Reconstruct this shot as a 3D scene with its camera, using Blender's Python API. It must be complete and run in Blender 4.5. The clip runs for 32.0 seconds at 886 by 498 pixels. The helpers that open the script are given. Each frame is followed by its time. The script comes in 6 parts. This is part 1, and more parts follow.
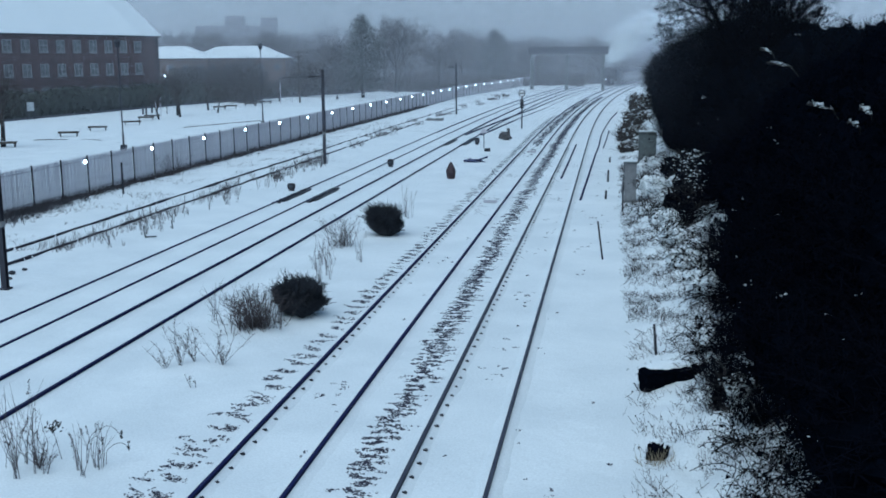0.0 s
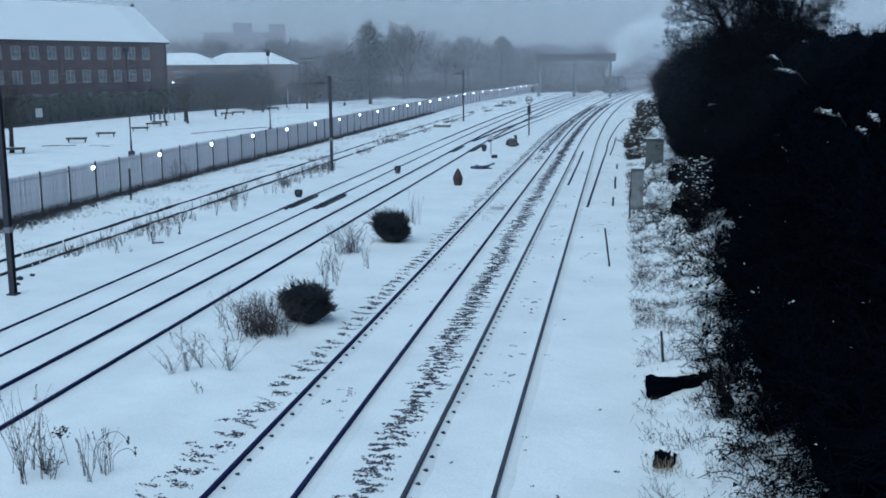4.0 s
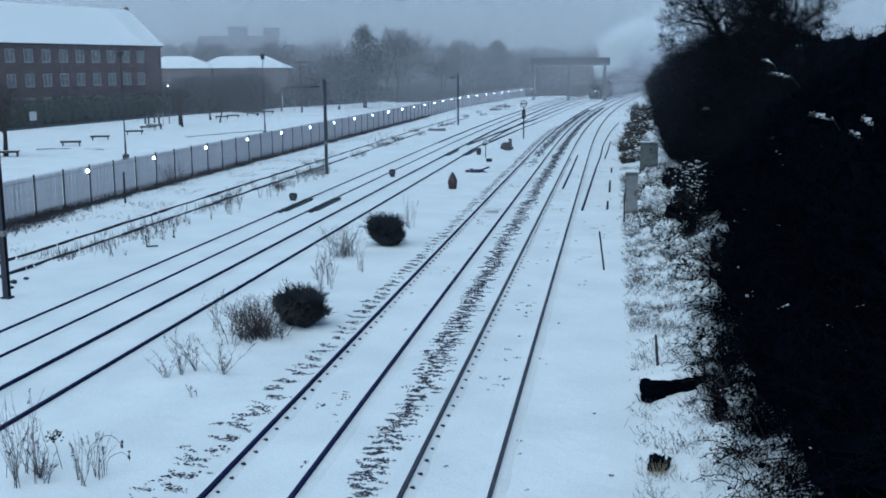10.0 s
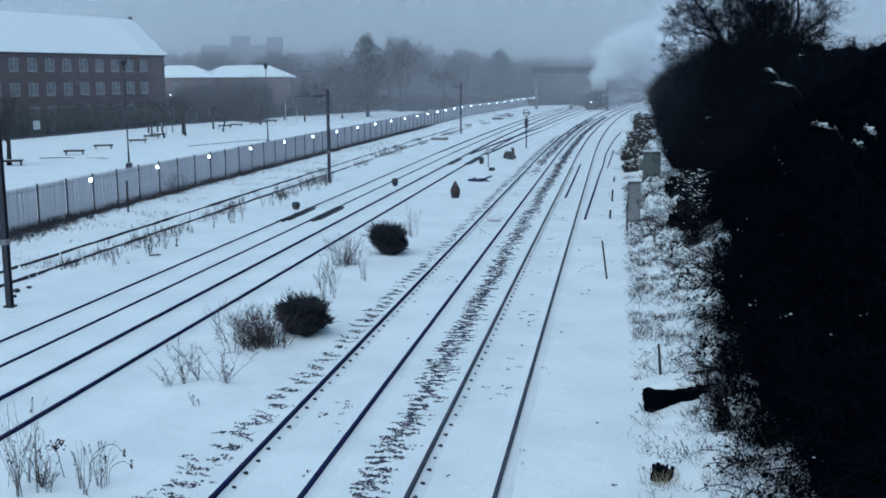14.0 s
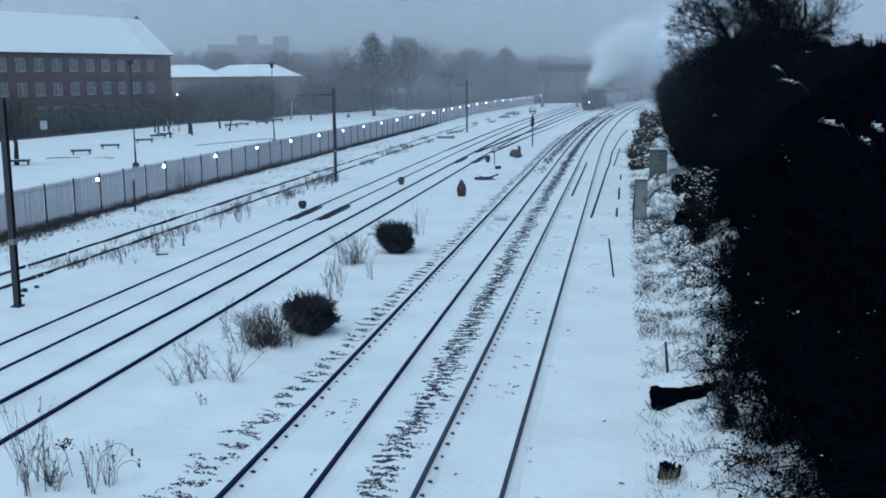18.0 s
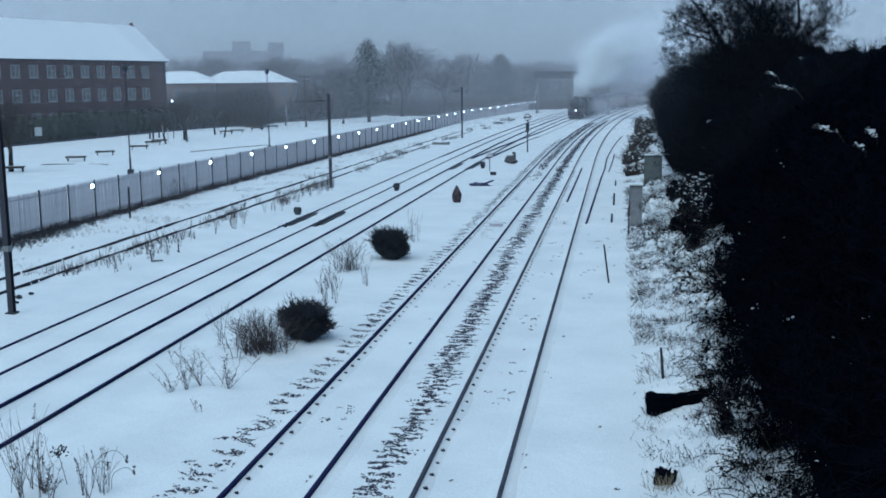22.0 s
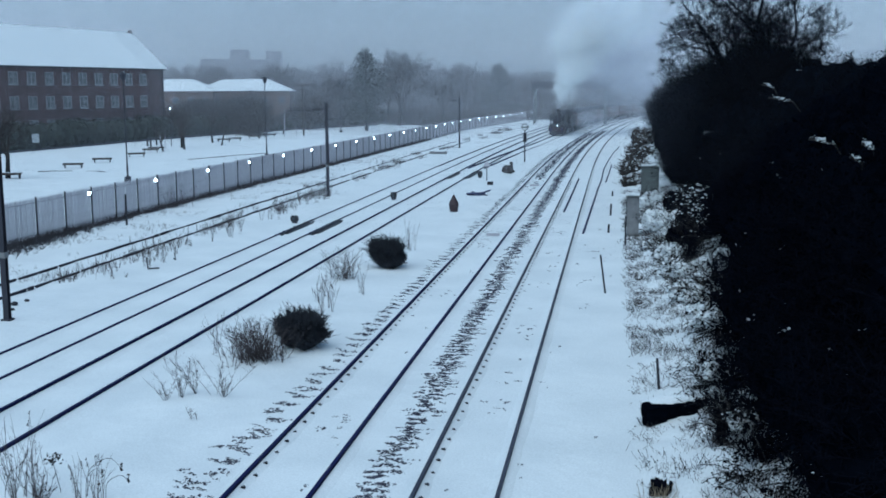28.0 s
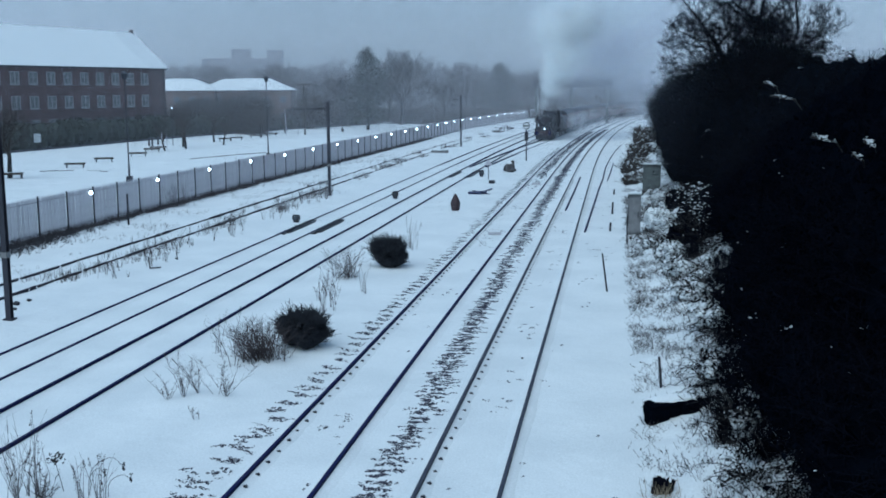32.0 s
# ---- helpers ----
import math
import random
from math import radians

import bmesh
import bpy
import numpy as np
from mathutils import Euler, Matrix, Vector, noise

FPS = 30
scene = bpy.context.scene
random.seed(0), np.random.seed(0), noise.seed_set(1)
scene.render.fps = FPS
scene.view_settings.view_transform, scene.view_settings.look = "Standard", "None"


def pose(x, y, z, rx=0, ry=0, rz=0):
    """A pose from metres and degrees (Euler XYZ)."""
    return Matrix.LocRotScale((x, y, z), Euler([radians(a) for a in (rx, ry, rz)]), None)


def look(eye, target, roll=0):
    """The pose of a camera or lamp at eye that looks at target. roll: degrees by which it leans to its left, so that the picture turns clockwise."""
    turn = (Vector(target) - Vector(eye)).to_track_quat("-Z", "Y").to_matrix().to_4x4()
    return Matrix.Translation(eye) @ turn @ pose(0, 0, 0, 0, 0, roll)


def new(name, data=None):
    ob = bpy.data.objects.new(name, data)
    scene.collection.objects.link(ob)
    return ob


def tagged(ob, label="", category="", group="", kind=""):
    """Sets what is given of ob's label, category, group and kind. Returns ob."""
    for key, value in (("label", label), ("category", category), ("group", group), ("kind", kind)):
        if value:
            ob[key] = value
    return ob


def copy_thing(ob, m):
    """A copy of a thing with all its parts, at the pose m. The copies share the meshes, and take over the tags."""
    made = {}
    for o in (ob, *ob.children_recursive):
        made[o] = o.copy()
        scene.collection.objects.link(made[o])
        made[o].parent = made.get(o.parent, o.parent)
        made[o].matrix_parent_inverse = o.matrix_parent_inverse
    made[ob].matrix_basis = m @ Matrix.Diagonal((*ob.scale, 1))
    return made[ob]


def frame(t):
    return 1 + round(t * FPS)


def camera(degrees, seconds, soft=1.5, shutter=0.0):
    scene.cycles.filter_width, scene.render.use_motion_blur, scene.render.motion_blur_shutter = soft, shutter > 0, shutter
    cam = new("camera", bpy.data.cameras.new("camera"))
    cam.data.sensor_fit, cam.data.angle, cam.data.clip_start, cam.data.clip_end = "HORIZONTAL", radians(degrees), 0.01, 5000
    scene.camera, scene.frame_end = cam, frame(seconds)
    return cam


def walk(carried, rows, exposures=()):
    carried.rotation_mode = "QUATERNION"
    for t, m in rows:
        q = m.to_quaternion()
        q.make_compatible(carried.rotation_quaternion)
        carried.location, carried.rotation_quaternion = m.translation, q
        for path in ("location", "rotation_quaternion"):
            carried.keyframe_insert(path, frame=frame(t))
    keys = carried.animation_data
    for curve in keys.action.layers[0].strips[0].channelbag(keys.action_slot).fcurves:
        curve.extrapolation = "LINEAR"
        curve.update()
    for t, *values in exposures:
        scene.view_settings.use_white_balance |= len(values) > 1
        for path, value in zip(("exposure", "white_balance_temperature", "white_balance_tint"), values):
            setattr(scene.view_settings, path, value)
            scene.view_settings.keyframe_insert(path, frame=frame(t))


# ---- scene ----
# ---------------------------------------------------------------- camera
EYE = (0.0, 0.0, 7.136)
# seconds, tilt below the level, turn to the right of the line, roll (degrees)
TURNS = [
    (0, 10.435, -9.157, -0.430), (0.5, 10.439, -9.208, -0.409), (1, 10.205, -9.300, -0.293), (1.5, 9.787, -9.638, -0.498),
    (2, 9.870, -9.556, -0.391), (2.5, 10.012, -9.555, -0.416), (3, 10.101, -9.534, -0.371), (3.5, 10.089, -9.535, -0.383),
    (5.5, 10.058, -9.539, -0.389), (6, 10.059, -9.546, -0.440), (6.5, 10.058, -9.512, -0.392), (7, 10.101, -9.530, -0.363),
    (7.5, 10.053, -9.558, -0.361), (8, 10.050, -9.538, -0.376), (8.5, 10.061, -9.482, -0.298), (9, 9.918, -9.396, -0.386),
    (9.5, 9.965, -9.254, -0.238), (10, 9.881, -9.239, -0.315), (10.5, 9.688, -9.198, -0.268), (11, 9.553, -9.105, -0.365),
    (11.5, 9.584, -9.126, -0.325), (12, 9.504, -9.207, -0.399), (12.5, 9.501, -9.343, -0.433), (13, 9.442, -9.350, -0.328),
    (13.5, 9.349, -9.370, -0.335), (14, 9.389, -9.384, -0.313), (14.5, 9.453, -9.396, -0.304), (16.5, 9.477, -9.351, -0.290),
    (17, 9.395, -9.439, -0.309), (17.5, 9.399, -9.440, -0.341), (18, 9.467, -9.745, -0.534), (18.5, 9.303, -9.541, -0.423),
    (19, 9.267, -9.455, -0.500), (19.5, 9.208, -9.388, -0.531), (20, 9.031, -9.389, -0.438), (20.5, 9.024, -9.345, -0.357),
    (21, 9.021, -9.394, -0.399), (21.5, 9.080, -9.445, -0.533), (22, 9.137, -9.479, -0.576), (22.5, 8.998, -9.457, -0.491),
    (23, 8.879, -9.436, -0.336), (23.5, 8.867, -9.227, -0.217), (24, 8.888, -9.179, -0.180), (24.5, 8.833, -9.264, -0.232),
    (25, 8.791, -9.291, -0.262), (25.5, 8.708, -9.269, -0.165), (27.5, 8.658, -9.349, -0.204), (28, 8.627, -9.293, -0.192),
    (28.5, 8.629, -9.287, -0.230), (29, 8.831, -9.435, -0.333), (29.5, 8.738, -9.387, -0.327), (30, 8.748, -9.383, -0.250),
    (30.5, 8.649, -9.251, -0.217), (31, 8.644, -9.338, -0.320), (31.5, 8.826, -9.401, -0.272), (32, 8.690, -9.389, -0.329),
]
cam = camera(45.98, 32.0, soft=1.75)
walk(cam, [(t, pose(*EYE, 90 - tilt, 0, -turn) @ pose(0, 0, 0, 0, 0, roll)) for t, tilt, turn, roll in TURNS],
     exposures=[(0, 0.47, 5350, -5), (32, 0.47, 5350, -5)])

# ---------------------------------------------------------------- light
world = bpy.data.worlds.new("overcast_sky")
scene.world = world
world.use_nodes = True
wn, wl = world.node_tree.nodes, world.node_tree.links
sky = wn.new("ShaderNodeTexSky")
sky.sky_type, sky.sun_disc = "NISHITA", False
sky.sun_elevation, sky.sun_rotation = radians(62), radians(200)
sky.air_density, sky.dust_density, sky.ozone_density = 1.5, 1.6, 3.0
wn["Background"].inputs["Strength"].default_value = 0.075
veil = wn.new("ShaderNodeMix")
veil.data_type = "RGBA"
veil.inputs[0].default_value, veil.inputs[7].default_value = 0.6, (2.6, 3.5, 5.0, 1)
wl.new(sky.outputs[0], veil.inputs[6])
wl.new(veil.outputs[2], wn["Background"].inputs[0])
sun = new("sun", bpy.data.lights.new("sun", "SUN"))
sun.data.energy, sun.data.angle, sun.data.color = 1.5, radians(75), (1.0, 0.97, 0.93)
sun.matrix_world = look((-10.9, -29.9, 60), (0, 0, 0))
scene.cycles.transparent_max_bounces = 64


# ---------------------------------------------------------------- materials
def material(name, base, second=None, rough=0.8, scale=6.0, fine=60.0, metal=0.0, bump=0.0, bump_scale=None, vary=0.0, spec=0.5):
    """Two colours mixed by broad noise, fine grain on top, optional relief and piece-to-piece variation."""
    m = bpy.data.materials.new(name)
    m.use_nodes = True
    n, l = m.node_tree.nodes, m.node_tree.links
    b = n["Principled BSDF"]
    b.inputs["Roughness"].default_value, b.inputs["Metallic"].default_value = rough, metal
    b.inputs["Specular IOR Level"].default_value = spec
    co = n.new("ShaderNodeTexCoord")
    second = second or tuple(c * 0.75 for c in base)
    big, small = n.new("ShaderNodeTexNoise"), n.new("ShaderNodeTexNoise")
    big.inputs["Scale"].default_value, small.inputs["Scale"].default_value = scale, fine
    big.inputs["Detail"].default_value, small.inputs["Detail"].default_value = 5, 3
    for t in (big, small):
        l.new(co.outputs["Object"], t.inputs["Vector"])
    ramp = n.new("ShaderNodeMapRange")
    ramp.inputs[1].default_value, ramp.inputs[2].default_value = 0.35, 0.65
    l.new(big.outputs[0], ramp.inputs[0])
    mix = n.new("ShaderNodeMix")
    mix.data_type = "RGBA"
    mix.inputs[6].default_value, mix.inputs[7].default_value = (*base, 1), (*second, 1)
    l.new(ramp.outputs[0], mix.inputs[0])
    grain = n.new("ShaderNodeMix")
    grain.data_type, grain.blend_type = "RGBA", "MULTIPLY"
    grain.inputs[0].default_value = 0.35
    l.new(mix.outputs[2], grain.inputs[6])
    l.new(small.outputs[0], grain.inputs[7])
    out = grain.outputs[2]
    if vary:
        info, hsv = n.new("ShaderNodeObjectInfo"), n.new("ShaderNodeHueSaturation")
        rng = n.new("ShaderNodeMapRange")
        rng.inputs[3].default_value, rng.inputs[4].default_value = 1 - vary, 1 + vary
        l.new(info.outputs["Random"], rng.inputs[0])
        l.new(rng.outputs[0], hsv.inputs["Value"])
        l.new(out, hsv.inputs["Color"])
        out = hsv.outputs[0]
    l.new(out, b.inputs["Base Color"])
    if bump:
        bp, tx = n.new("ShaderNodeBump"), n.new("ShaderNodeTexNoise")
        tx.inputs["Scale"].default_value, tx.inputs["Detail"].default_value = bump_scale or fine, 6
        bp.inputs["Strength"].default_value, bp.inputs["Distance"].default_value = bump, 0.05
        l.new(co.outputs["Object"], tx.inputs["Vector"])
        l.new(tx.outputs[0], bp.inputs["Height"])
        l.new(bp.outputs[0], b.inputs["Normal"])
    return m


def glow(name, colour, strength):
    m = bpy.data.materials.new(name)
    m.use_nodes = True
    b = m.node_tree.nodes["Principled BSDF"]
    b.inputs["Base Color"].default_value = (*colour, 1)
    b.inputs["Emission Color"].default_value, b.inputs["Emission Strength"].default_value = (*colour, 1), strength
    return m


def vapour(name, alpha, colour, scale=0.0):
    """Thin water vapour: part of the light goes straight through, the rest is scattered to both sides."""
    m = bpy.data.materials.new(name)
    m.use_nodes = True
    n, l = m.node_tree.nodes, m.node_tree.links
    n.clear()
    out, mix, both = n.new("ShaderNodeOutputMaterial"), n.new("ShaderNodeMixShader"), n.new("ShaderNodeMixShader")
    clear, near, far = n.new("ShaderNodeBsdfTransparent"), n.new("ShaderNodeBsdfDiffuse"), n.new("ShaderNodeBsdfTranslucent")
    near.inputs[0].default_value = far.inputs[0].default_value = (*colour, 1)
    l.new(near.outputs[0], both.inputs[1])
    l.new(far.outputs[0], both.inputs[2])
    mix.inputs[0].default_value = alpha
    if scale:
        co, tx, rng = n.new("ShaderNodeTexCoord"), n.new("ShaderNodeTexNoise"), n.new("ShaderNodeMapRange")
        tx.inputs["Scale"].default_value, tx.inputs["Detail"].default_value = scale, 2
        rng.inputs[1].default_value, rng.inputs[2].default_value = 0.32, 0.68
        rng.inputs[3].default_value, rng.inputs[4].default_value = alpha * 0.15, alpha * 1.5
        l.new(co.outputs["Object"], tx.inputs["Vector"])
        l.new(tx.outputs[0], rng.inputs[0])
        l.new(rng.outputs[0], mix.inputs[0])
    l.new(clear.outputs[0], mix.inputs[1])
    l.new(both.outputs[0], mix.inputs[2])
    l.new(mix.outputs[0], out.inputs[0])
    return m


SNOW = material("snow", (0.80, 0.82, 0.84), (0.71, 0.735, 0.76), 0.6, 0.45, 25, bump=0.6, bump_scale=2.6, spec=0.3)
SNOW_CAP = material("snow_cap", (0.82, 0.84, 0.86), (0.76, 0.79, 0.82), 0.6, 2, 30, bump=0.2, bump_scale=8)
STEEL = material("rail_steel", (0.007, 0.010, 0.068), (0.012, 0.015, 0.062), 0.7, 3, 40, spec=0.06)
WORN_STEEL = material("worn_rail_steel", (0.055, 0.06, 0.085), (0.035, 0.038, 0.06), 0.6, 3, 40, spec=0.15)
RUST = material("rusty_iron", (0.026, 0.024, 0.045), (0.018, 0.017, 0.032), 0.8, 5, 40)
BLACK = material("black_iron", (0.010, 0.010, 0.019), (0.016, 0.016, 0.026), 0.6, 3, 30)
STONE = material("ballast_stone", (0.055, 0.055, 0.085), (0.028, 0.028, 0.048), 0.9, 9, 60, bump=0.3)
GALV = material("galvanised_steel", (0.55, 0.53, 0.585), (0.47, 0.455, 0.50), 0.6, 3, 40, vary=0.08)
POLE = material("painted_pole", (0.020, 0.020, 0.032), (0.032, 0.031, 0.046), 0.6, 3, 30)
BRICK = material("red_brick", (0.125, 0.079, 0.079), (0.095, 0.062, 0.065), 0.9, 0.8, 12, bump=0.2)
PALE_BRICK = material("pale_brick", (0.12, 0.078, 0.066), (0.09, 0.06, 0.052), 0.9, 0.8, 12)
RENDER_GREY = material("concrete", (0.26, 0.26, 0.26), (0.18, 0.18, 0.19), 0.9, 0.5, 10)
WHITE = material("white_paint", (0.55, 0.56, 0.57), (0.44, 0.45, 0.46), 0.5, 3, 30)
BRIGHT_WHITE = material("bright_white_enamel", (0.86, 0.87, 0.88), (0.8, 0.81, 0.82), 0.35, 3, 30)
DARK_RENDER = material("weathered_concrete", (0.10, 0.095, 0.10), (0.07, 0.066, 0.07), 0.9, 0.3, 8)
FRAME_PAINT = material("dull_frame_paint", (0.36, 0.34, 0.34), (0.28, 0.27, 0.27), 0.6, 3, 30)
PALE_CABINET = material("pale_cabinet_paint", (0.25, 0.25, 0.26), (0.17, 0.17, 0.18), 0.6, 3, 30)
GLASS = material("window_glass", (0.10, 0.12, 0.14), (0.05, 0.06, 0.075), 0.1, 1, 8)
CABINET = material("cabinet_paint", (0.12, 0.135, 0.135), (0.09, 0.10, 0.10), 0.6, 3, 30, vary=0.1)
BARK = material("bark", (0.020, 0.018, 0.019), (0.012, 0.011, 0.012), 0.95, 4, 30, bump=0.3)
TWIG = material("twig", (0.05, 0.038, 0.032), (0.03, 0.024, 0.021), 0.95, 4, 30)
DRY = material("dry_stem", (0.080, 0.064, 0.068), (0.050, 0.040, 0.044), 0.95, 5, 30)
STRAW = material("straw", (0.34, 0.28, 0.19), (0.24, 0.19, 0.13), 0.95, 5, 30)
CONIFER = material("conifer_needles", (0.026, 0.038, 0.026), (0.016, 0.025, 0.018), 0.95, 4, 30)
# These near-black colours hold the deep shade between leaves and twigs.
IVY = material("shade_dark_foliage", (0.0022, 0.0034, 0.0066), (0.0014, 0.002, 0.0038), 0.95, 3, 30, spec=0.0)
SHADE_TWIG = material("shade_black_twig", (0.0055, 0.0066, 0.0115), (0.0034, 0.004, 0.007), 0.95, 4, 30, spec=0.0)
NET = material("net_curtain_behind_glass", (0.23, 0.22, 0.23), (0.13, 0.125, 0.135), 0.25, 1.3, 12)
GORSE = material("gorse", (0.034, 0.037, 0.050), (0.018, 0.021, 0.030), 0.95, 5, 30)
WOOD = material("weathered_wood", (0.075, 0.06, 0.05), (0.045, 0.038, 0.035), 0.9, 4, 30)
MAROON = material("maroon_paint", (0.09, 0.02, 0.022), (0.06, 0.016, 0.018), 0.4, 1, 20)
EARTH = material("earth_and_dead_grass", (0.06, 0.055, 0.062), (0.20, 0.20, 0.22), 0.95, 1.6, 14, bump=0.8, bump_scale=9)
FADED = material("faded_brush", (0.075, 0.07, 0.08), (0.045, 0.042, 0.052), 0.95, 3, 30)
HEDGE = material("hedge_leaf", (0.035, 0.04, 0.028), (0.022, 0.026, 0.02), 0.95, 2, 20)
BLUE = material("blue_sheet", (0.03, 0.04, 0.12), (0.02, 0.028, 0.08), 0.6, 3, 20)
RED_BROWN = material("red_oxide_paint", (0.05, 0.024, 0.03), (0.03, 0.016, 0.02), 0.7, 4, 30)
LAMP_GLOW = glow("lamp_glow", (0.85, 0.93, 1.0), 7.0)
STEAM_MATERIALS = [vapour("steam_thin", 0.055, (0.78, 0.79, 0.85), 0.2), vapour("steam_mid", 0.12, (0.93, 0.95, 0.97), 0.28),
                   vapour("steam_dense", 0.135, (0.95, 0.97, 0.98), 0.35)]
# Pale sheet colours that lay distance haze over whatever stands behind them.
MIST_NEAR, MIST_MID, MIST, MIST_FAR = vapour("near_mist_sheet", 0.007, (0.70, 0.76, 0.88)), vapour("middle_mist_sheet", 0.016, (0.78, 0.78, 0.85)), vapour("mist", 0.062, (0.80, 0.785, 0.84)), vapour("far_mist_sheet", 0.12, (0.80, 0.78, 0.83))


# ---------------------------------------------------------------- mesh helpers
def link_mesh(name, me, mat, parent=None, label=""):
    me.materials.append(mat)
    ob = new(name, me)
    ob.parent = parent
    return tagged(ob, label) if label else ob


def part(name, bm, mat, parent=None, label="", smooth=False):
    me = bpy.data.meshes.new(name)
    bm.to_mesh(me)
    bm.free()
    if smooth:
        me.shade_smooth()
    return link_mesh(name, me, mat, parent, label)


def raw(name, verts, faces, mat, parent=None, label=""):
    me = bpy.data.meshes.new(name)
    me.from_pydata(verts, [], faces)
    return link_mesh(name, me, mat, parent, label)


def share(name, source, parent, m, label=""):
    """Another piece on the mesh of source, at the pose m."""
    ob = new(name, source.data)
    ob.parent, ob.matrix_basis = parent, m
    return tagged(ob, label) if label else ob


def thing(name, x, y, z, label, category, group="", kind="", turn=0):
    ob = new(name)
    ob.empty_display_size = 0.2
    ob.matrix_basis = pose(x, y, z, 0, 0, turn)
    return tagged(ob, label, category, group, kind)


def box(bm, x0, x1, y0, y1, z0, z1, bevel=0.0):
    r = bmesh.ops.create_cube(bm, size=1, matrix=Matrix.Translation(((x0 + x1) / 2, (y0 + y1) / 2, (z0 + z1) / 2)) @ Matrix.Diagonal((x1 - x0, y1 - y0, z1 - z0, 1)))
    if bevel:
        edges = list({e for v in r["verts"] for e in v.link_edges})
        bmesh.ops.bevel(bm, geom=edges, offset=bevel, segments=2, affect="EDGES")
    return bm


def boxes(*sizes, bevel=0.0):
    bm = bmesh.new()
    for s in sizes:
        box(bm, *s, bevel=bevel)
    return bm


def rod(bm, a, b, r0, r1=None, sides=8):
    a, b = Vector(a), Vector(b)
    m = Matrix.Translation((a + b) / 2) @ (b - a).to_track_quat("Z", "Y").to_matrix().to_4x4()
    bmesh.ops.create_cone(bm, cap_ends=True, segments=sides, radius1=r0, radius2=r0 if r1 is None else r1, depth=(b - a).length, matrix=m)
    return bm


def rods(*specs, sides=8):
    bm = bmesh.new()
    for s in specs:
        rod(bm, *s, sides=sides)
    return bm


def lump(bm, centre, size, detail=2, rough=0.3, freq=1.5, seed=0.0):
    """An uneven rounded mass."""
    r = bmesh.ops.create_icosphere(bm, subdivisions=detail, radius=1)
    for v in r["verts"]:
        k = 1 + rough * noise.noise(v.co * freq + Vector((seed * 3.1, seed * 1.7, seed)))
        v.co = Vector((v.co.x * size[0] * k + centre[0], v.co.y * size[1] * k + centre[1], v.co.z * size[2] * k + centre[2]))
    return bm


BALLS = {}


def ball(detail):
    if detail not in BALLS:
        bm = bmesh.new()
        bmesh.ops.create_icosphere(bm, subdivisions=detail, radius=1)
        BALLS[detail] = ([v.co.copy() for v in bm.verts], [tuple(v.index for v in f.verts) for f in bm.faces])
        bm.free()
    return BALLS[detail]


class Mass:
    """Verts and faces of many small pieces in one mesh."""

    def __init__(self, least=0.0):
        self.v, self.f, self.least = [], [], least

    def stick(self, a, b, r0, r1, sides=3):
        d = (b - a)
        if d.length < 1e-6:
            return
        s = d.orthogonal().normalized()
        u = d.cross(s).normalized()
        k = len(self.v)
        for p, r in ((a, max(r0, self.least)), (b, max(r1, self.least))):
            for i in range(sides):
                w = 2 * math.pi * i / sides
                self.v.append(p + s * (r * math.cos(w)) + u * (r * math.sin(w)))
        for i in range(sides):
            j = (i + 1) % sides
            self.f.append((k + i, k + j, k + sides + j, k + sides + i))

    def leaf(self, c, size, rnd):
        d = Vector((rnd.gauss(0, 1), rnd.gauss(0, 1), rnd.gauss(0, 1))).normalized()
        s = d.orthogonal().normalized() * size
        u = d.cross(s).normalized() * size * 0.6
        k = len(self.v)
        self.v += [c - s, c - u + d * size * 0.2, c + s, c + u + d * size * 0.2]
        self.f.append((k, k + 1, k + 2, k + 3))

    def chip(self, c, sx, sy, sz, rnd):
        k = len(self.v)
        a = rnd.gauss(-0.15, 0.5)
        ca, sa = math.cos(a), math.sin(a)
        for x, y, z in ((1, 0, 0), (0, 1, 0.1), (-1, 0.1, 0), (0.1, -1, 0), (0.1, 0.1, 1), (0, 0, -1)):
            x, y = x * sx * rnd.uniform(0.7, 1.2), y * sy * rnd.uniform(0.7, 1.2)
            self.v.append(Vector((c[0] + x * ca - y * sa, c[1] + x * sa + y * ca, c[2] + z * sz)))
        self.f += [(k, k + 1, k + 4), (k + 1, k + 2, k + 4), (k + 2, k + 3, k + 4), (k + 3, k, k + 4),
                   (k + 1, k, k + 5), (k + 2, k + 1, k + 5), (k + 3, k + 2, k + 5), (k, k + 3, k + 5)]

    def blob(self, centre, size, detail, rough, freq, seed):
        """An uneven rounded mass, from a shared ball."""
        verts, faces = ball(detail)
        k = len(self.v)
        shift = Vector((seed * 3.1, seed * 1.7, seed))
        for p in verts:
            w = 1 + rough * noise.noise(p * freq + shift)
            self.v.append(Vector((p.x * size[0] * w + centre[0], p.y * size[1] * w + centre[1], p.z * size[2] * w + centre[2])))
        self.f += [tuple(i + k for i in f) for f in faces]

    def make(self, name, mat, parent=None, label=""):
        return raw(name, self.v, self.f, mat, parent, label)


# ---------------------------------------------------------------- the plan
def bend(y):
    """How far the lines have swung to the right, y metres along."""
    d = max(0.0, y - 92)
    return 2.9e-4 * d * d if d < 260 else 2.9e-4 * 260 * (2 * d - 260)


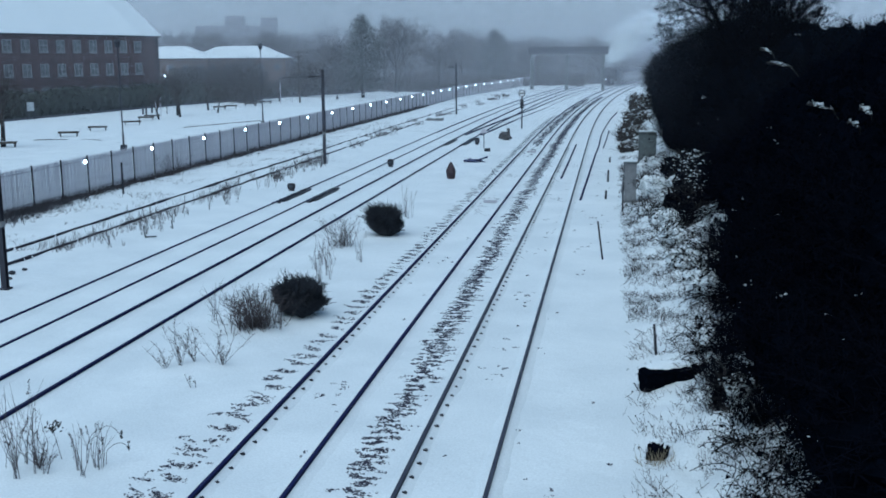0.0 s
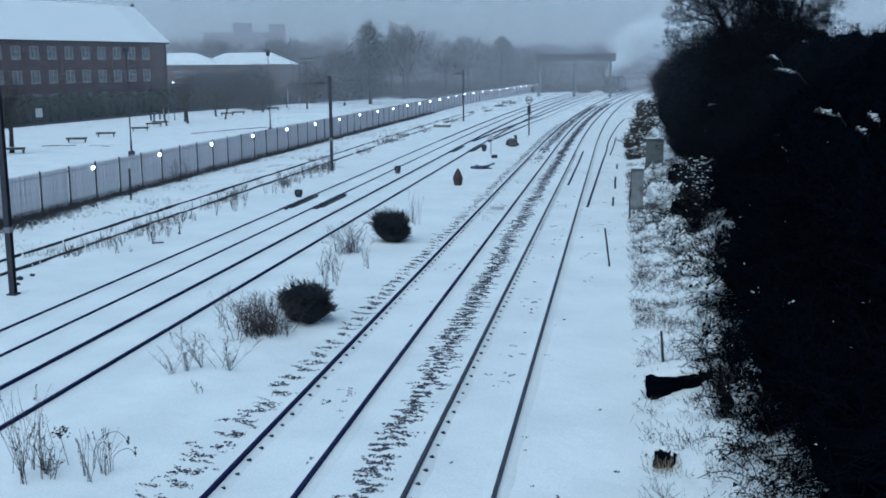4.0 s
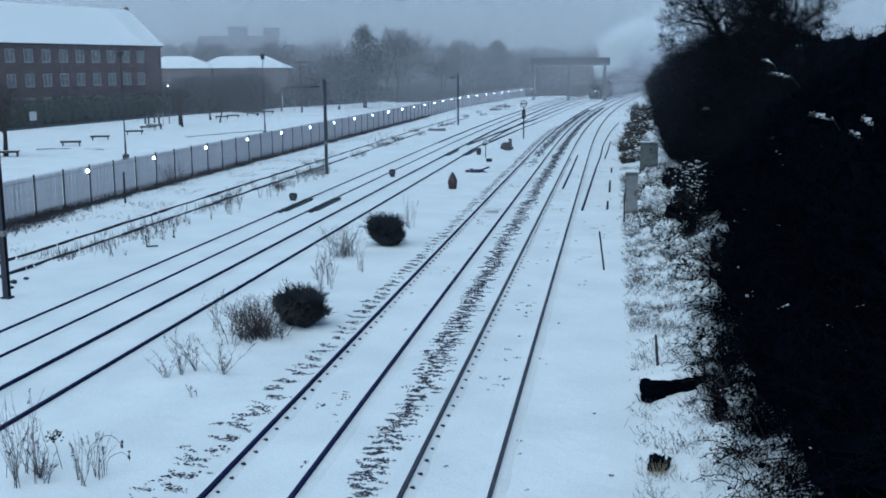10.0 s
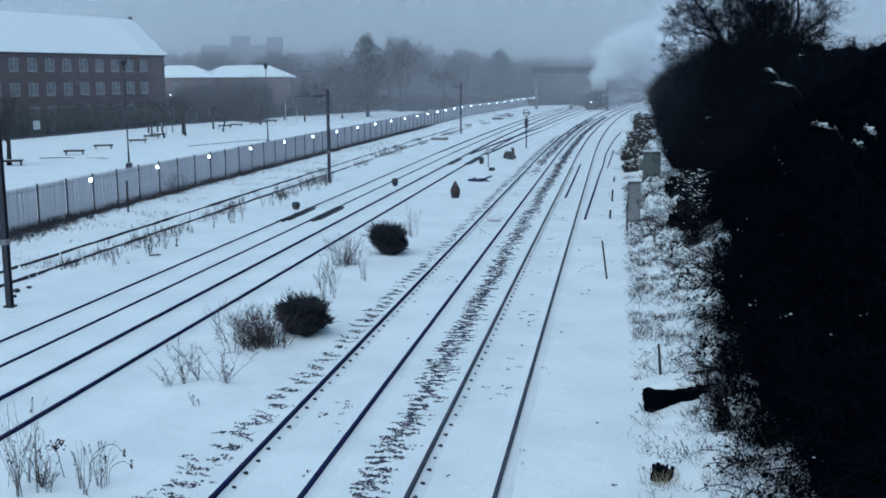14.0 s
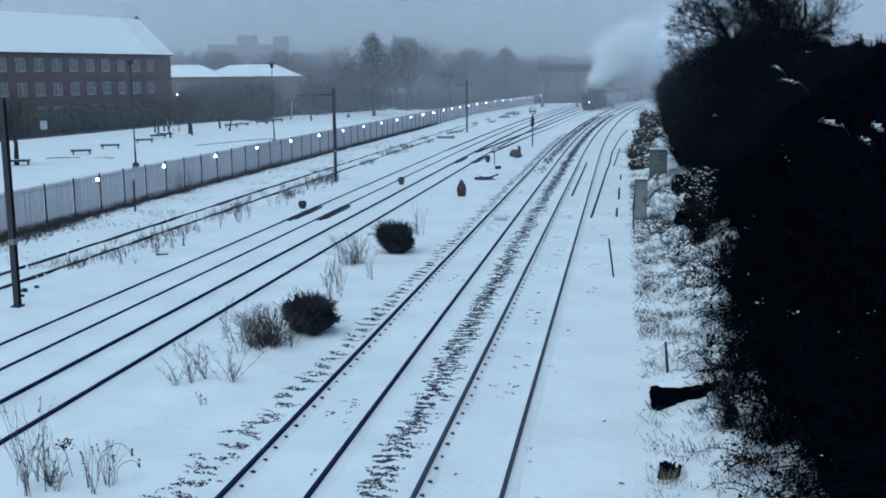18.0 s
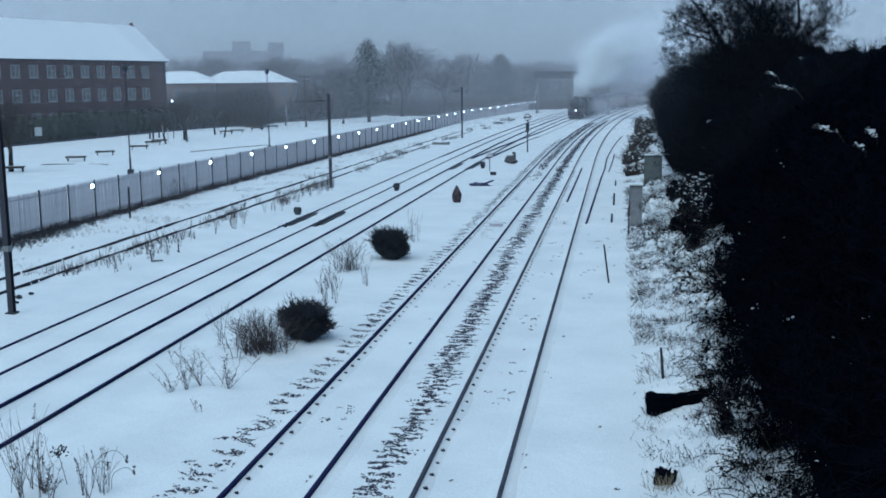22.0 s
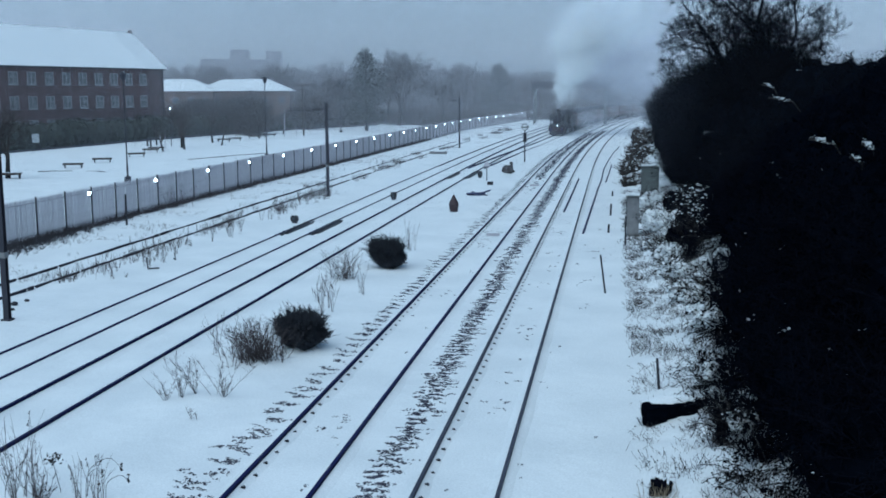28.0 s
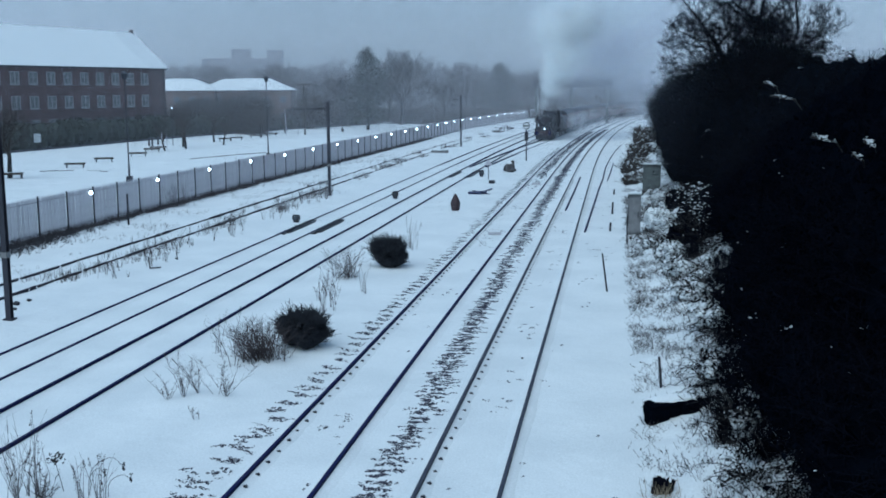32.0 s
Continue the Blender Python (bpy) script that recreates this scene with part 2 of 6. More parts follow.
def spline(points):
    ys = np.array([p[1] for p in points], float)
    xs = np.array([p[0] for p in points], float)
    slope = np.gradient(xs, ys)

    def f(y):
        i = min(max(int(np.searchsorted(ys, y)) - 1, 0), len(ys) - 2)
        hh = ys[i + 1] - ys[i]
        t = (y - ys[i]) / hh
        if t > 1:
            return xs[-1] + slope[-1] * (y - ys[-1])
        if t < 0:
            return xs[0] + slope[0] * (y - ys[0])
        return ((2 * t**3 - 3 * t * t + 1) * xs[i] + (t**3 - 2 * t * t + t) * hh * slope[i]
                + (3 * t * t - 2 * t**3) * xs[i + 1] + (t**3 - t * t) * hh * slope[i + 1])
    return f


LINE_A = lambda y: -2.68 + bend(y)
LINE_B = lambda y: -6.01 + bend(y)
LINE_C = lambda y: -12.93 + 0.75 * bend(y)
LINE_D = lambda y: -15.97 + 0.75 * bend(y)
SIDING = lambda y: -21.75 + 0.55 * bend(y)
TRAIN_LINE = spline([(-12.9, 80), (-12.85, 92), (-12.25, 107), (-11.35, 124), (-10.0, 145), (-9.0, 166), (-7.9, 188), (-6.7, 207), (-5.1, 225),
                     (-2.9, 247), (0.6, 272), (6.0, 300), (13.5, 332), (25, 372), (42, 420), (64, 470)])
FENCE_LINE = spline([(-27.96, 28), (-27.93, 52), (-27.83, 69), (-27.70, 88), (-27.52, 110), (-27.33, 135), (-27.22, 160), (-27.17, 175), (-26.6, 192), (-25.3, 208),
                     (-23.2, 232), (-21.85, 250), (-20.6, 266), (-19.3, 284)])


def smooth(a, b, x):
    t = min(max((x - a) / (b - a), 0.0), 1.0)
    return t * t * (3 - 2 * t)


def ground_z(x, y):
    z = -0.13
    s = x - bend(y) * 0.9
    if s > 0.2:
        bank = smooth(0.2, 9.0, s) * 3.4
        lumps = 0.16 * smooth(0.3, 1.6, s) * (noise.noise((x * 0.9, y * 0.7, 3)) + 0.6 * noise.noise((x * 2.3, y * 2.0, 7)))
        z += bank + lumps
    if -11.4 < s < -7.2:
        z += 0.10 * math.sin((s + 11.4) / 4.2 * math.pi) + 0.035 * noise.noise((x * 1.1, y * 0.8, 1))
    if s < -16.9:
        z += 0.10 * smooth(16.9, 19, -s) + 0.05 * noise.noise((x * 0.7, y * 0.5, 5))
    z += 0.018 * noise.noise((x * 0.8, y * 0.6, 0)) + 0.014 * noise.noise((x * 3.0, y * 2.4, 2))
    # ridges of snow over the sleeper ends beside the middle line
    if -8.1 < s < -6.85 and y < 95:
        z += 0.014 * math.sin(y / 0.65 * 2 * math.pi) * math.sin((s + 8.1) / 1.25 * math.pi)
    return z


def build_ground():
    xs = np.concatenate([np.linspace(-1600, -110, 16), np.linspace(-95, -33, 34), np.linspace(-32, -12, 90), np.linspace(-11.9, 9, 130), np.linspace(9.6, 40, 30), np.linspace(60, 1600, 16)])
    ys = np.concatenate([np.linspace(-300, -5, 12), np.linspace(0, 11, 10), np.linspace(11.15, 40, 190), np.linspace(40.3, 110, 150), np.linspace(112, 330, 80), np.linspace(350, 2500, 24)])
    verts = [(float(x), float(y), ground_z(float(x), float(y)) if -110 < x < 60 and y < 340 else (-0.13 if x < 40 else 3.27)) for y in ys for x in xs]
    w = len(xs)
    faces = [(j * w + i, j * w + i + 1, (j + 1) * w + i + 1, (j + 1) * w + i) for j in range(len(ys) - 1) for i in range(w - 1)]
    ob = raw("ground", verts, faces, SNOW)
    ob.data.shade_smooth()
    tagged(ob, "snow-covered ground with a rising bank beside the tracks", "ground", kind="structure")


build_ground()


def rail_mesh(name, line, side, y0, y1, parent, step=4.0, drop=0.0, mat=STEEL, foot=0.06):
    """A flat-bottom rail along a line; its foot shows in the cleared snow."""
    n = max(2, int((y1 - y0) / step))
    prof = [(-0.034, 0), (0.034, 0), (0.034, -0.04), (0.012, -0.055), (0.012, -0.11), (foot, -0.118), (foot, -0.16), (-foot, -0.16), (-foot, -0.118), (-0.012, -0.11), (-0.012, -0.055), (-0.034, -0.04)]
    v, f = [], []
    for i in range(n + 1):
        y = y0 + (y1 - y0) * i / n
        x = line(y) + side * 0.7525
        v += [(x + px, y, pz - drop) for px, pz in prof]
    k = len(prof)
    for i in range(n):
        for j in range(k):
            f.append((i * k + j, i * k + (j + 1) % k, (i + 1) * k + (j + 1) % k, (i + 1) * k + j))
    f += [tuple(range(k)), tuple(range(n * k, n * k + k))[::-1]]
    return raw(name, v, f, mat, parent)


def snow_berm(line, side, y0, y1, parent, top):
    """Snow packed against both sides of a rail."""
    for k in (-1, 1):
        v, f, n = [], [], int((y1 - y0) / 1.1)
        for i in range(n + 1):
            y = y0 + (y1 - y0) * i / n
            x = line(y) + side * 0.7525
            w = 0.24 + 0.05 * noise.noise((x, y * 0.7, k))
            v += [(x + k * 0.036, y, top + 0.008 * noise.noise((y * 1.3, k, side))), (x + k * (0.036 + w * 0.4), y, (top - 0.135) * 0.5 + 0.006), (x + k * (0.036 + w), y, -0.142), (x + k * (0.10 + w), y, -0.19)]
        for i in range(n):
            for j in range(3):
                q = (i * 4 + j, i * 4 + 1 + j, i * 4 + 5 + j, i * 4 + 4 + j)
                f.append(q if k > 0 else q[::-1])
        raw("packed_snow", v, f, SNOW, parent).data.shade_smooth()


def track(line, y0, y1, label, drop=(0.0, 0.0), clips=False, foot=0.06, shift=0.0, berm=0.0, mat=STEEL):
    t = thing("railway_track", 0, 0, 0, label, "railway track", "railway tracks", "structure")
    for side, down in zip((-1, 1), drop):
        own = (lambda y: line(y) - shift) if side > 0 else line
        rail_mesh("rail", own, side, y0, y1, t, drop=down, foot=foot, mat=mat)
        if berm:
            snow_berm(own, side, y0, min(y1, 100), t, berm - down)
    if clips:
        bm = bmesh.new()
        box(bm, 0.0, 0.09, -0.028, 0.028, -0.03, 0.015, 0.01)
        box(bm, 0.04, 0.07, -0.06, 0.04, 0.0, 0.025, 0.008)
        first = part("rail_clip", bm, BLACK, t)
        first.matrix_basis = pose(line(13) - 0.67, 13, -0.085)
        for i in range(1, 110):
            y = 13 + i * 0.65
            share("rail_clip", first, t, pose(line(y) - 0.67 + random.uniform(-0.015, 0.02), y, -0.085 + random.uniform(-0.02, 0.006), 0, 0, random.uniform(-12, 12)))
    return t


track(LINE_A, 5, 330, "dark steel railway track half buried in snow", clips=True, foot=0.034, berm=-0.07, mat=WORN_STEEL)
track(LINE_B, 5, 330, "dark steel railway track beside exposed ballast in snow", clips=True, foot=0.034, drop=(0.0, 0.01), berm=-0.075)
track(LINE_C, 5, 300, "dark steel railway track in smooth snow", foot=0.034, drop=(0.0, 0.02), berm=-0.075)
track(LINE_D, 5, 300, "dark steel railway track with one rail drifted over", drop=(0.03, 0.055), foot=0.034, shift=0.10, berm=-0.045)
track(TRAIN_LINE, 97, 450, "curving railway track that the steam train runs on")


def siding():
    t = thing("railway_track", 0, 0, 0, "rusty siding track broken by drifted snow", "railway track", "railway tracks", "structure")
    rnd = random.Random(4)
    for side in (-1, 1):
        y = 24.0
        while y < 150:
            d = rnd.uniform(0.4, 1.5)
            rail_mesh("rail", SIDING, side, y, y + d, t, step=1.0, drop=-0.075 + rnd.uniform(-0.01, 0.03), mat=RUST, foot=0.034)
            y += d + rnd.uniform(0.03, 0.2) * (1 + 4 * (y > 80))


siding()


def ballast():
    """Dark stones that show through the snow in short streaks between the sleepers."""
    rnd = random.Random(11)
    m = Mass()

    def streak(x, y, length, n, size, slope=0.12):
        """Stones strung out across the line."""
        for _ in range(n):
            k = rnd.uniform(-1, 1)
            px, py = x + k * length, y + k * length * slope + rnd.gauss(0, 0.034)
            s = rnd.uniform(0.45, 1.0) * size * (1.1 - 0.45 * abs(k))
            m.chip((px + bend(py), py, ground_z(px + bend(py), py) + rnd.uniform(0.0, 0.014)), s * 1.9, s * 0.9, s * 0.75, rnd)

    for i in range(int((190 - 13) / 0.325)):
        y = 13 + i * 0.325
        far = smooth(30, 110, y)
        patchy = 1 - smooth(32, 60, y) * (0.62 - 0.8 * noise.noise((5, y * 0.4, 2)))
        mid = -4.30 - 0.2 * smooth(20, 55, y) + 0.1 * noise.noise((0, y * 0.25, 4))
        for _ in range(6):
            if rnd.random() < max(0.62, min(1.0, patchy)):
                streak(mid + 0.05 + rnd.gauss(0, 0.16), y + rnd.gauss(0, 0.08), rnd.uniform(0.08, 0.2), int(17 - 7 * far), 0.023 * (1 + 0.9 * far), rnd.uniform(-0.6, 0.6))
        if i % 2 == 0 and rnd.random() < 0.85 and y < 60:
            streak(mid + rnd.uniform(0.3, 0.55), y + rnd.gauss(0, 0.03), rnd.uniform(0.1, 0.22), rnd.randint(7, 14), 0.019, rnd.uniform(-0.2, 0.1))
    for i in range(int((130 - 13) / 0.65)):
        y = 13 + i * 0.65
        keep = (0.5 + 0.75 * noise.noise((7, y * 0.35, 1))) * (1 - 0.35 * smooth(26, 50, y))
        wide = smooth(27, 15, y)
        for _ in range(int(4.5 * max(0.0, keep) + 2.4 + 4.0 * wide)):
            streak(-7.3 - 0.7 * rnd.random() ** 1.3 * wide + rnd.gauss(0, 0.10), y + rnd.gauss(0, 0.06 + 0.07 * wide), rnd.uniform(0.1, 0.26), rnd.randint(12, 22), 0.022, rnd.uniform(-0.7, 0.7))
    for i in range(1300):
        y = rnd.uniform(74, 180)
        if rnd.random() > smooth(74, 100, y):
            continue
        s = rnd.uniform(0.03, 0.07)
        m.chip((LINE_B(y) + rnd.gauss(-0.1, 0.22), y, -0.10 + rnd.uniform(0, 0.02)), s * 2, s, s * 0.6, rnd)
    # single stones and scuffs on the snow of the running lines and beside them
    for line, n in ((LINE_B, 420), (LINE_A, 460)):
        for _ in range(n):
            y = 13 + 62 * rnd.random() ** 1.3
            x = line(y) + rnd.uniform(-0.5, 0.5) + (rnd.uniform(1.0, 2.4) if rnd.random() < 0.55 and line is LINE_A else 0)
            if noise.noise((x * 0.7, y * 0.4, 9)) > 0.10:
                streak(x - bend(y), y, rnd.uniform(0.02, 0.11), rnd.randint(3, 11), rnd.uniform(0.012, 0.022), rnd.uniform(-0.7, 0.7))
    tagged(m.make("ballast", STONE), "dark ballast stones showing through the snow between the tracks", "ballast", kind="stuff")


ballast()


# ---------------------------------------------------------------- fence and its lamps
def palisade_fence():
    t = thing("palisade_fence", 0, 0, 0, "grey galvanised palisade fence along the railway", "fence", kind="structure")
    rnd = random.Random(2)
    post = part("post", boxes((0.064, 0.13, -0.045, 0.045, -0.35, 2.12), bevel=0.008), POLE, t)
    bm = boxes((-0.008, 0.008, -0.047, 0.047, 0.02, 2.0))
    bmesh.ops.create_cone(bm, cap_ends=True, segments=4, radius1=0.046, radius2=0.004, depth=0.12, matrix=Matrix.Translation((0, 0, 2.055)) @ Matrix.Diagonal((0.2, 1, 1, 1)) @ Matrix.Rotation(radians(45), 4, "Z"))
    pale = part("pale", bm, GALV, t)
    bm = boxes((-0.02, 0.02, 0, 1, -0.03, 0.03))
    bar = part("rail", bm, POLE, t)
    used = {"post": False, "pale": False, "bar": False}
    rest = Mass()
    y, count = 30.45, 0

    def place(kind, name, src, m):
        if not used[kind]:
            used[kind] = True
            src.matrix_basis = m
            return src
        return share(name, src, t, m)

    spots = []
    while y < 276:
        x, yn = FENCE_LINE(y), y + 2.75
        xn = FENCE_LINE(yn)
        a = math.degrees(math.atan2(-(xn - x), yn - y))
        length = math.hypot(xn - x, yn - y)
        place("post", "post", post, pose(x, y, -0.05, 0, 0, a))
        spots.append((x, y, a))
        for z in (0.22, 1.78):
            place("bar", "rail", bar, pose(x + 0.03, y, z, 0, 0, a) @ Matrix.Diagonal((1, length, 1, 1)))
        for i in range(1, 20):
            k = i / 20
            px, py = x + (xn - x) * k + 0.055, y + (yn - y) * k
            if count < 300:
                place("pale", "pale", pale, pose(px, py, -0.04, 0, rnd.uniform(-0.3, 0.3), a + rnd.uniform(-1.5, 1.5)))
                count += 1
            else:
                b = len(rest.v)
                for dz in (0.0, 1.97, 2.07):
                    w = 0.047 if dz < 2 else 0.006
                    for dx, dy in ((-0.008, -w), (0.008, -w), (0.008, w), (-0.008, w)):
                        rest.v.append((px + dx, py + dy, dz))
                for j in range(2):
                    for e in range(4):
                        rest.f.append((b + j * 4 + e, b + j * 4 + (e + 1) % 4, b + j * 4 + 4 + (e + 1) % 4, b + j * 4 + 4 + e))
        y = yn
    tagged(rest.make("pales", GALV, t), kind="stuff")
    return spots


FENCE_SPOTS = palisade_fence()


def fence_foot():
    """The bare strip of earth and dead grass that the fence keeps clear of snow."""
    v, f = [], []
    n = 560
    for i in range(n + 1):
        y = 30.5 + 150 * i / n
        x = FENCE_LINE(y)
        a = 0.12 + 0.16 * noise.noise((0, y * 0.9, 3)) + 0.10 * noise.noise((0, y * 3.1, 5))
        b = 0.42 + 0.55 * noise.noise((2, y * 0.35, 1)) * (1.0 if y < 70 else 0.6) + 0.16 * noise.noise((2, y * 2.7, 8))
        for w in (-a - 0.05, 0.0, max(0.12, b) * 0.6, max(0.12, b)):
            edge = w in (-a - 0.05, max(0.12, b))
            v.append((x + w, y, ground_z(x + w, y) + (-0.03 if edge else 0.035 + 0.03 * noise.noise((w * 4, y * 3, 2)))))
    for i in range(n):
        for j in range(3):
            f.append((i * 4 + j, i * 4 + j + 1, i * 4 + 5 + j, i * 4 + 4 + j))
    ob = raw("fence_verge", v, f, EARTH)
    tagged(ob, "strip of dark earth and dead grass under the fence", "verge", kind="structure")


fence_foot()


def fence_brush():
    """Low dead brush caught against the foot of the fence."""
    rnd = random.Random(66)
    m = Mass(0.006)
    for _ in range(7200):
        y = 34 + 120 * rnd.random() ** 1.5
        thick = 0.35 + 0.9 * smooth(56, 42, y) + 0.8 * noise.noise((4, y * 0.3, 2))
        if rnd.random() > thick:
            continue
        x = FENCE_LINE(y) + 0.16 + abs(rnd.gauss(0, 0.28 + 0.5 * smooth(56, 44, y)))
        b = Vector((x, y, ground_z(x, y) - 0.03))
        h = rnd.uniform(0.06, 0.34) * (0.7 + 0.6 * smooth(58, 40, y))
        for _ in range(4):
            e = b + Vector((rnd.gauss(0, 0.13), rnd.gauss(0, 0.13), h * rnd.uniform(0.4, 1.0)))
            m.stick(b, e, 0.008, 0.005)
            m.leaf(e, rnd.uniform(0.015, 0.04), rnd)
    tagged(m.make("dead_brush", FADED), "low grey-brown dead brush along the foot of the fence", "brush", kind="stuff")


fence_brush()


def fence_lamps():
    first = thing("bulkhead_lamp", 0, 0, 0, "lit round bulkhead lamp on the palisade fence", "lamp", "fence lamps")
    part("bracket", rods(((0.09, 0, 0.02), (0.09, 0, 0.34), 0.025), ((0.09, 0, 0.2), (0.09, -0.2, 0.24), 0.022)), POLE, first)
    bm = rod(bmesh.new(), (0.08, -0.16, 0.24), (0.10, -0.24, 0.24), 0.15, 0.19, 18)
    part("housing", bm, POLE, first)
    bm = lump(bmesh.new(), (0.10, -0.25, 0.24), (0.105, 0.07, 0.105), 3, 0.0)
    part("lens", bm, LAMP_GLOW, first, "lit cool white lens", smooth=True)
    done = False
    for i, (x, y, a) in enumerate(FENCE_SPOTS):
        if i % 3 == 2 and y > 50 and y < 268:
            m = pose(x, y, 1.5)
            if not done:
                first.matrix_basis, done = m, True
            else:
                copy_thing(first, m)


fence_lamps()


# ---------------------------------------------------------------- masts and posts
def catenary_mast(x, y, height, arm, label):
    t = thing("electrification_mast", x, y, ground_z(x, y), label, "mast", "overhead line masts")
    outline = [(-0.09, -0.09), (0.09, -0.09), (0.09, -0.072), (0.01, -0.072), (0.01, 0.072), (0.09, 0.072), (0.09, 0.09), (-0.09, 0.09), (-0.09, 0.072), (-0.01, 0.072), (-0.01, -0.072), (-0.09, -0.072)]
    k = len(outline)
    raw("post", [(px, py, z) for z in (-0.2, height) for px, py in outline],
        [(i, (i + 1) % k, k + (i + 1) % k, k + i) for i in range(k)] + [tuple(range(k))[::-1], tuple(range(k, 2 * k))], POLE, t)
    part("base_plate", boxes((-0.16, 0.16, -0.16, 0.16, -0.1, 0.05), bevel=0.01), POLE, t)
    part("band", boxes((-0.11, 0.11, -0.11, 0.11, 2.0, 2.18), bevel=0.005), RENDER_GREY, t, "pale metal band")
    if arm:
        part("cantilever_arm", rods(((0, 0, height - 0.35), (-arm, 0, height - 0.45), 0.04), ((0, 0, height - 1.5), (-1.3, 0, height - 0.95), 0.03)), POLE, t)
        part("insulator", rods(((-0.35, 0, height - 0.36), (-0.95, 0, height - 0.39), 0.09)), BLACK, t)
        part("cap", boxes((-0.16, 0.16, -0.14, 0.14, height, height + 0.05)), POLE, t)
    return t


catenary_mast(-18.91, 29.83, 6.6, 0, "dark steel mast with a pale band beside the siding")
catenary_mast(-19.33, 69.3, 6.3, 2.9, "dark steel mast with a cantilever arm in the snow")
catenary_mast(-19.34, 131.4, 6.3, 1.0, "slim dark steel mast beside the snowy lines")


def street_lamp(x, y, height, label):
    t = thing("street_lamp", x, y, -0.05, label, "street lamp", "park lamps")
    part("pole", rods(((0, 0, 0), (0, 0, 1.4), 0.09, 0.08), ((0, 0, 1.4), (0, 0, height), 0.06, 0.045)), POLE, t)
    part("lantern", rods(((0, 0, height), (0, 0, height + 0.42), 0.16, 0.26), sides=10), POLE, t)
    part("lantern_cap", rods(((0, 0, height + 0.42), (0, 0, height + 0.62), 0.36, 0.1), sides=10), BLACK, t)
    part("base_box", boxes((-0.2, 0.2, -0.2, 0.2, 0, 0.5), bevel=0.02), POLE, t)


street_lamp(-38.2, 78.0, 8.1, "tall black park lamp post in the snow")
street_lamp(-37.0, 108.5, 8.1, "tall black park lamp post in the snow")
street_lamp(-47.1, 178.0, 8.4, "distant park lamp post in the mist")


def telegraph_pole(x, y, height):
    t = thing("telegraph_pole", x, y, -0.1, "wooden telegraph pole with two crossarms in the mist", "telegraph pole")
    part("pole", rods(((0, 0, 0), (0, 0, height), 0.15, 0.11)), WOOD, t)
    for k, w in ((0.25, 1.1), (1.0, 0.8)):
        arm = part("crossarm", boxes((-w, w, -0.13, -0.1, height - k - 0.07, height - k + 0.07), bevel=0.01), WOOD, t)
        for sx in (-0.9, -0.45, 0.45, 0.9):
            part("insulator", rods(((sx * w, -0.115, height - k + 0.074), (sx * w, -0.115, height - k + 0.22), 0.045, 0.03)), RENDER_GREY, arm)


telegraph_pole(-49.8, 164.6, 8.4)


def bench(x, y, turn, label):
    t = thing("park_bench", x, y, -0.02, label, "bench", "park benches", turn=turn)
    for i in range(3):
        part("slat", boxes((-0.95, 0.95, -0.22 + i * 0.16, -0.08 + i * 0.16, 0.42, 0.47), bevel=0.008), WOOD, t)
    for sx in (-0.75, 0.75):
        part("leg", boxes((sx - 0.05, sx + 0.05, -0.2, 0.2, 0, 0.42), bevel=0.01), POLE, t)
    part("fascia", boxes((-0.95, 0.95, -0.26, -0.224, 0.3, 0.5), bevel=0.008), WOOD, t)
    part("snow", boxes((-0.9, 0.9, 0.0, 0.24, 0.474, 0.5), bevel=0.01), SNOW_CAP, t, "thin layer of snow")


for bx, by, bt in ((-50.6, 92.2, 20), (-51.6, 99.9, 22), (-52.1, 108.8, 24), (-49.8, 80.3, 18), (-54.3, 117.1, 24), (-55.1, 120.5, 24), (-55.1, 142.9, 26), (-54.7, 146.3, 26), (-54.2, 153.4, 26), (-54.0, 160.0, 28)):
    bench(bx, by, bt, "low dark park bench dusted with snow")


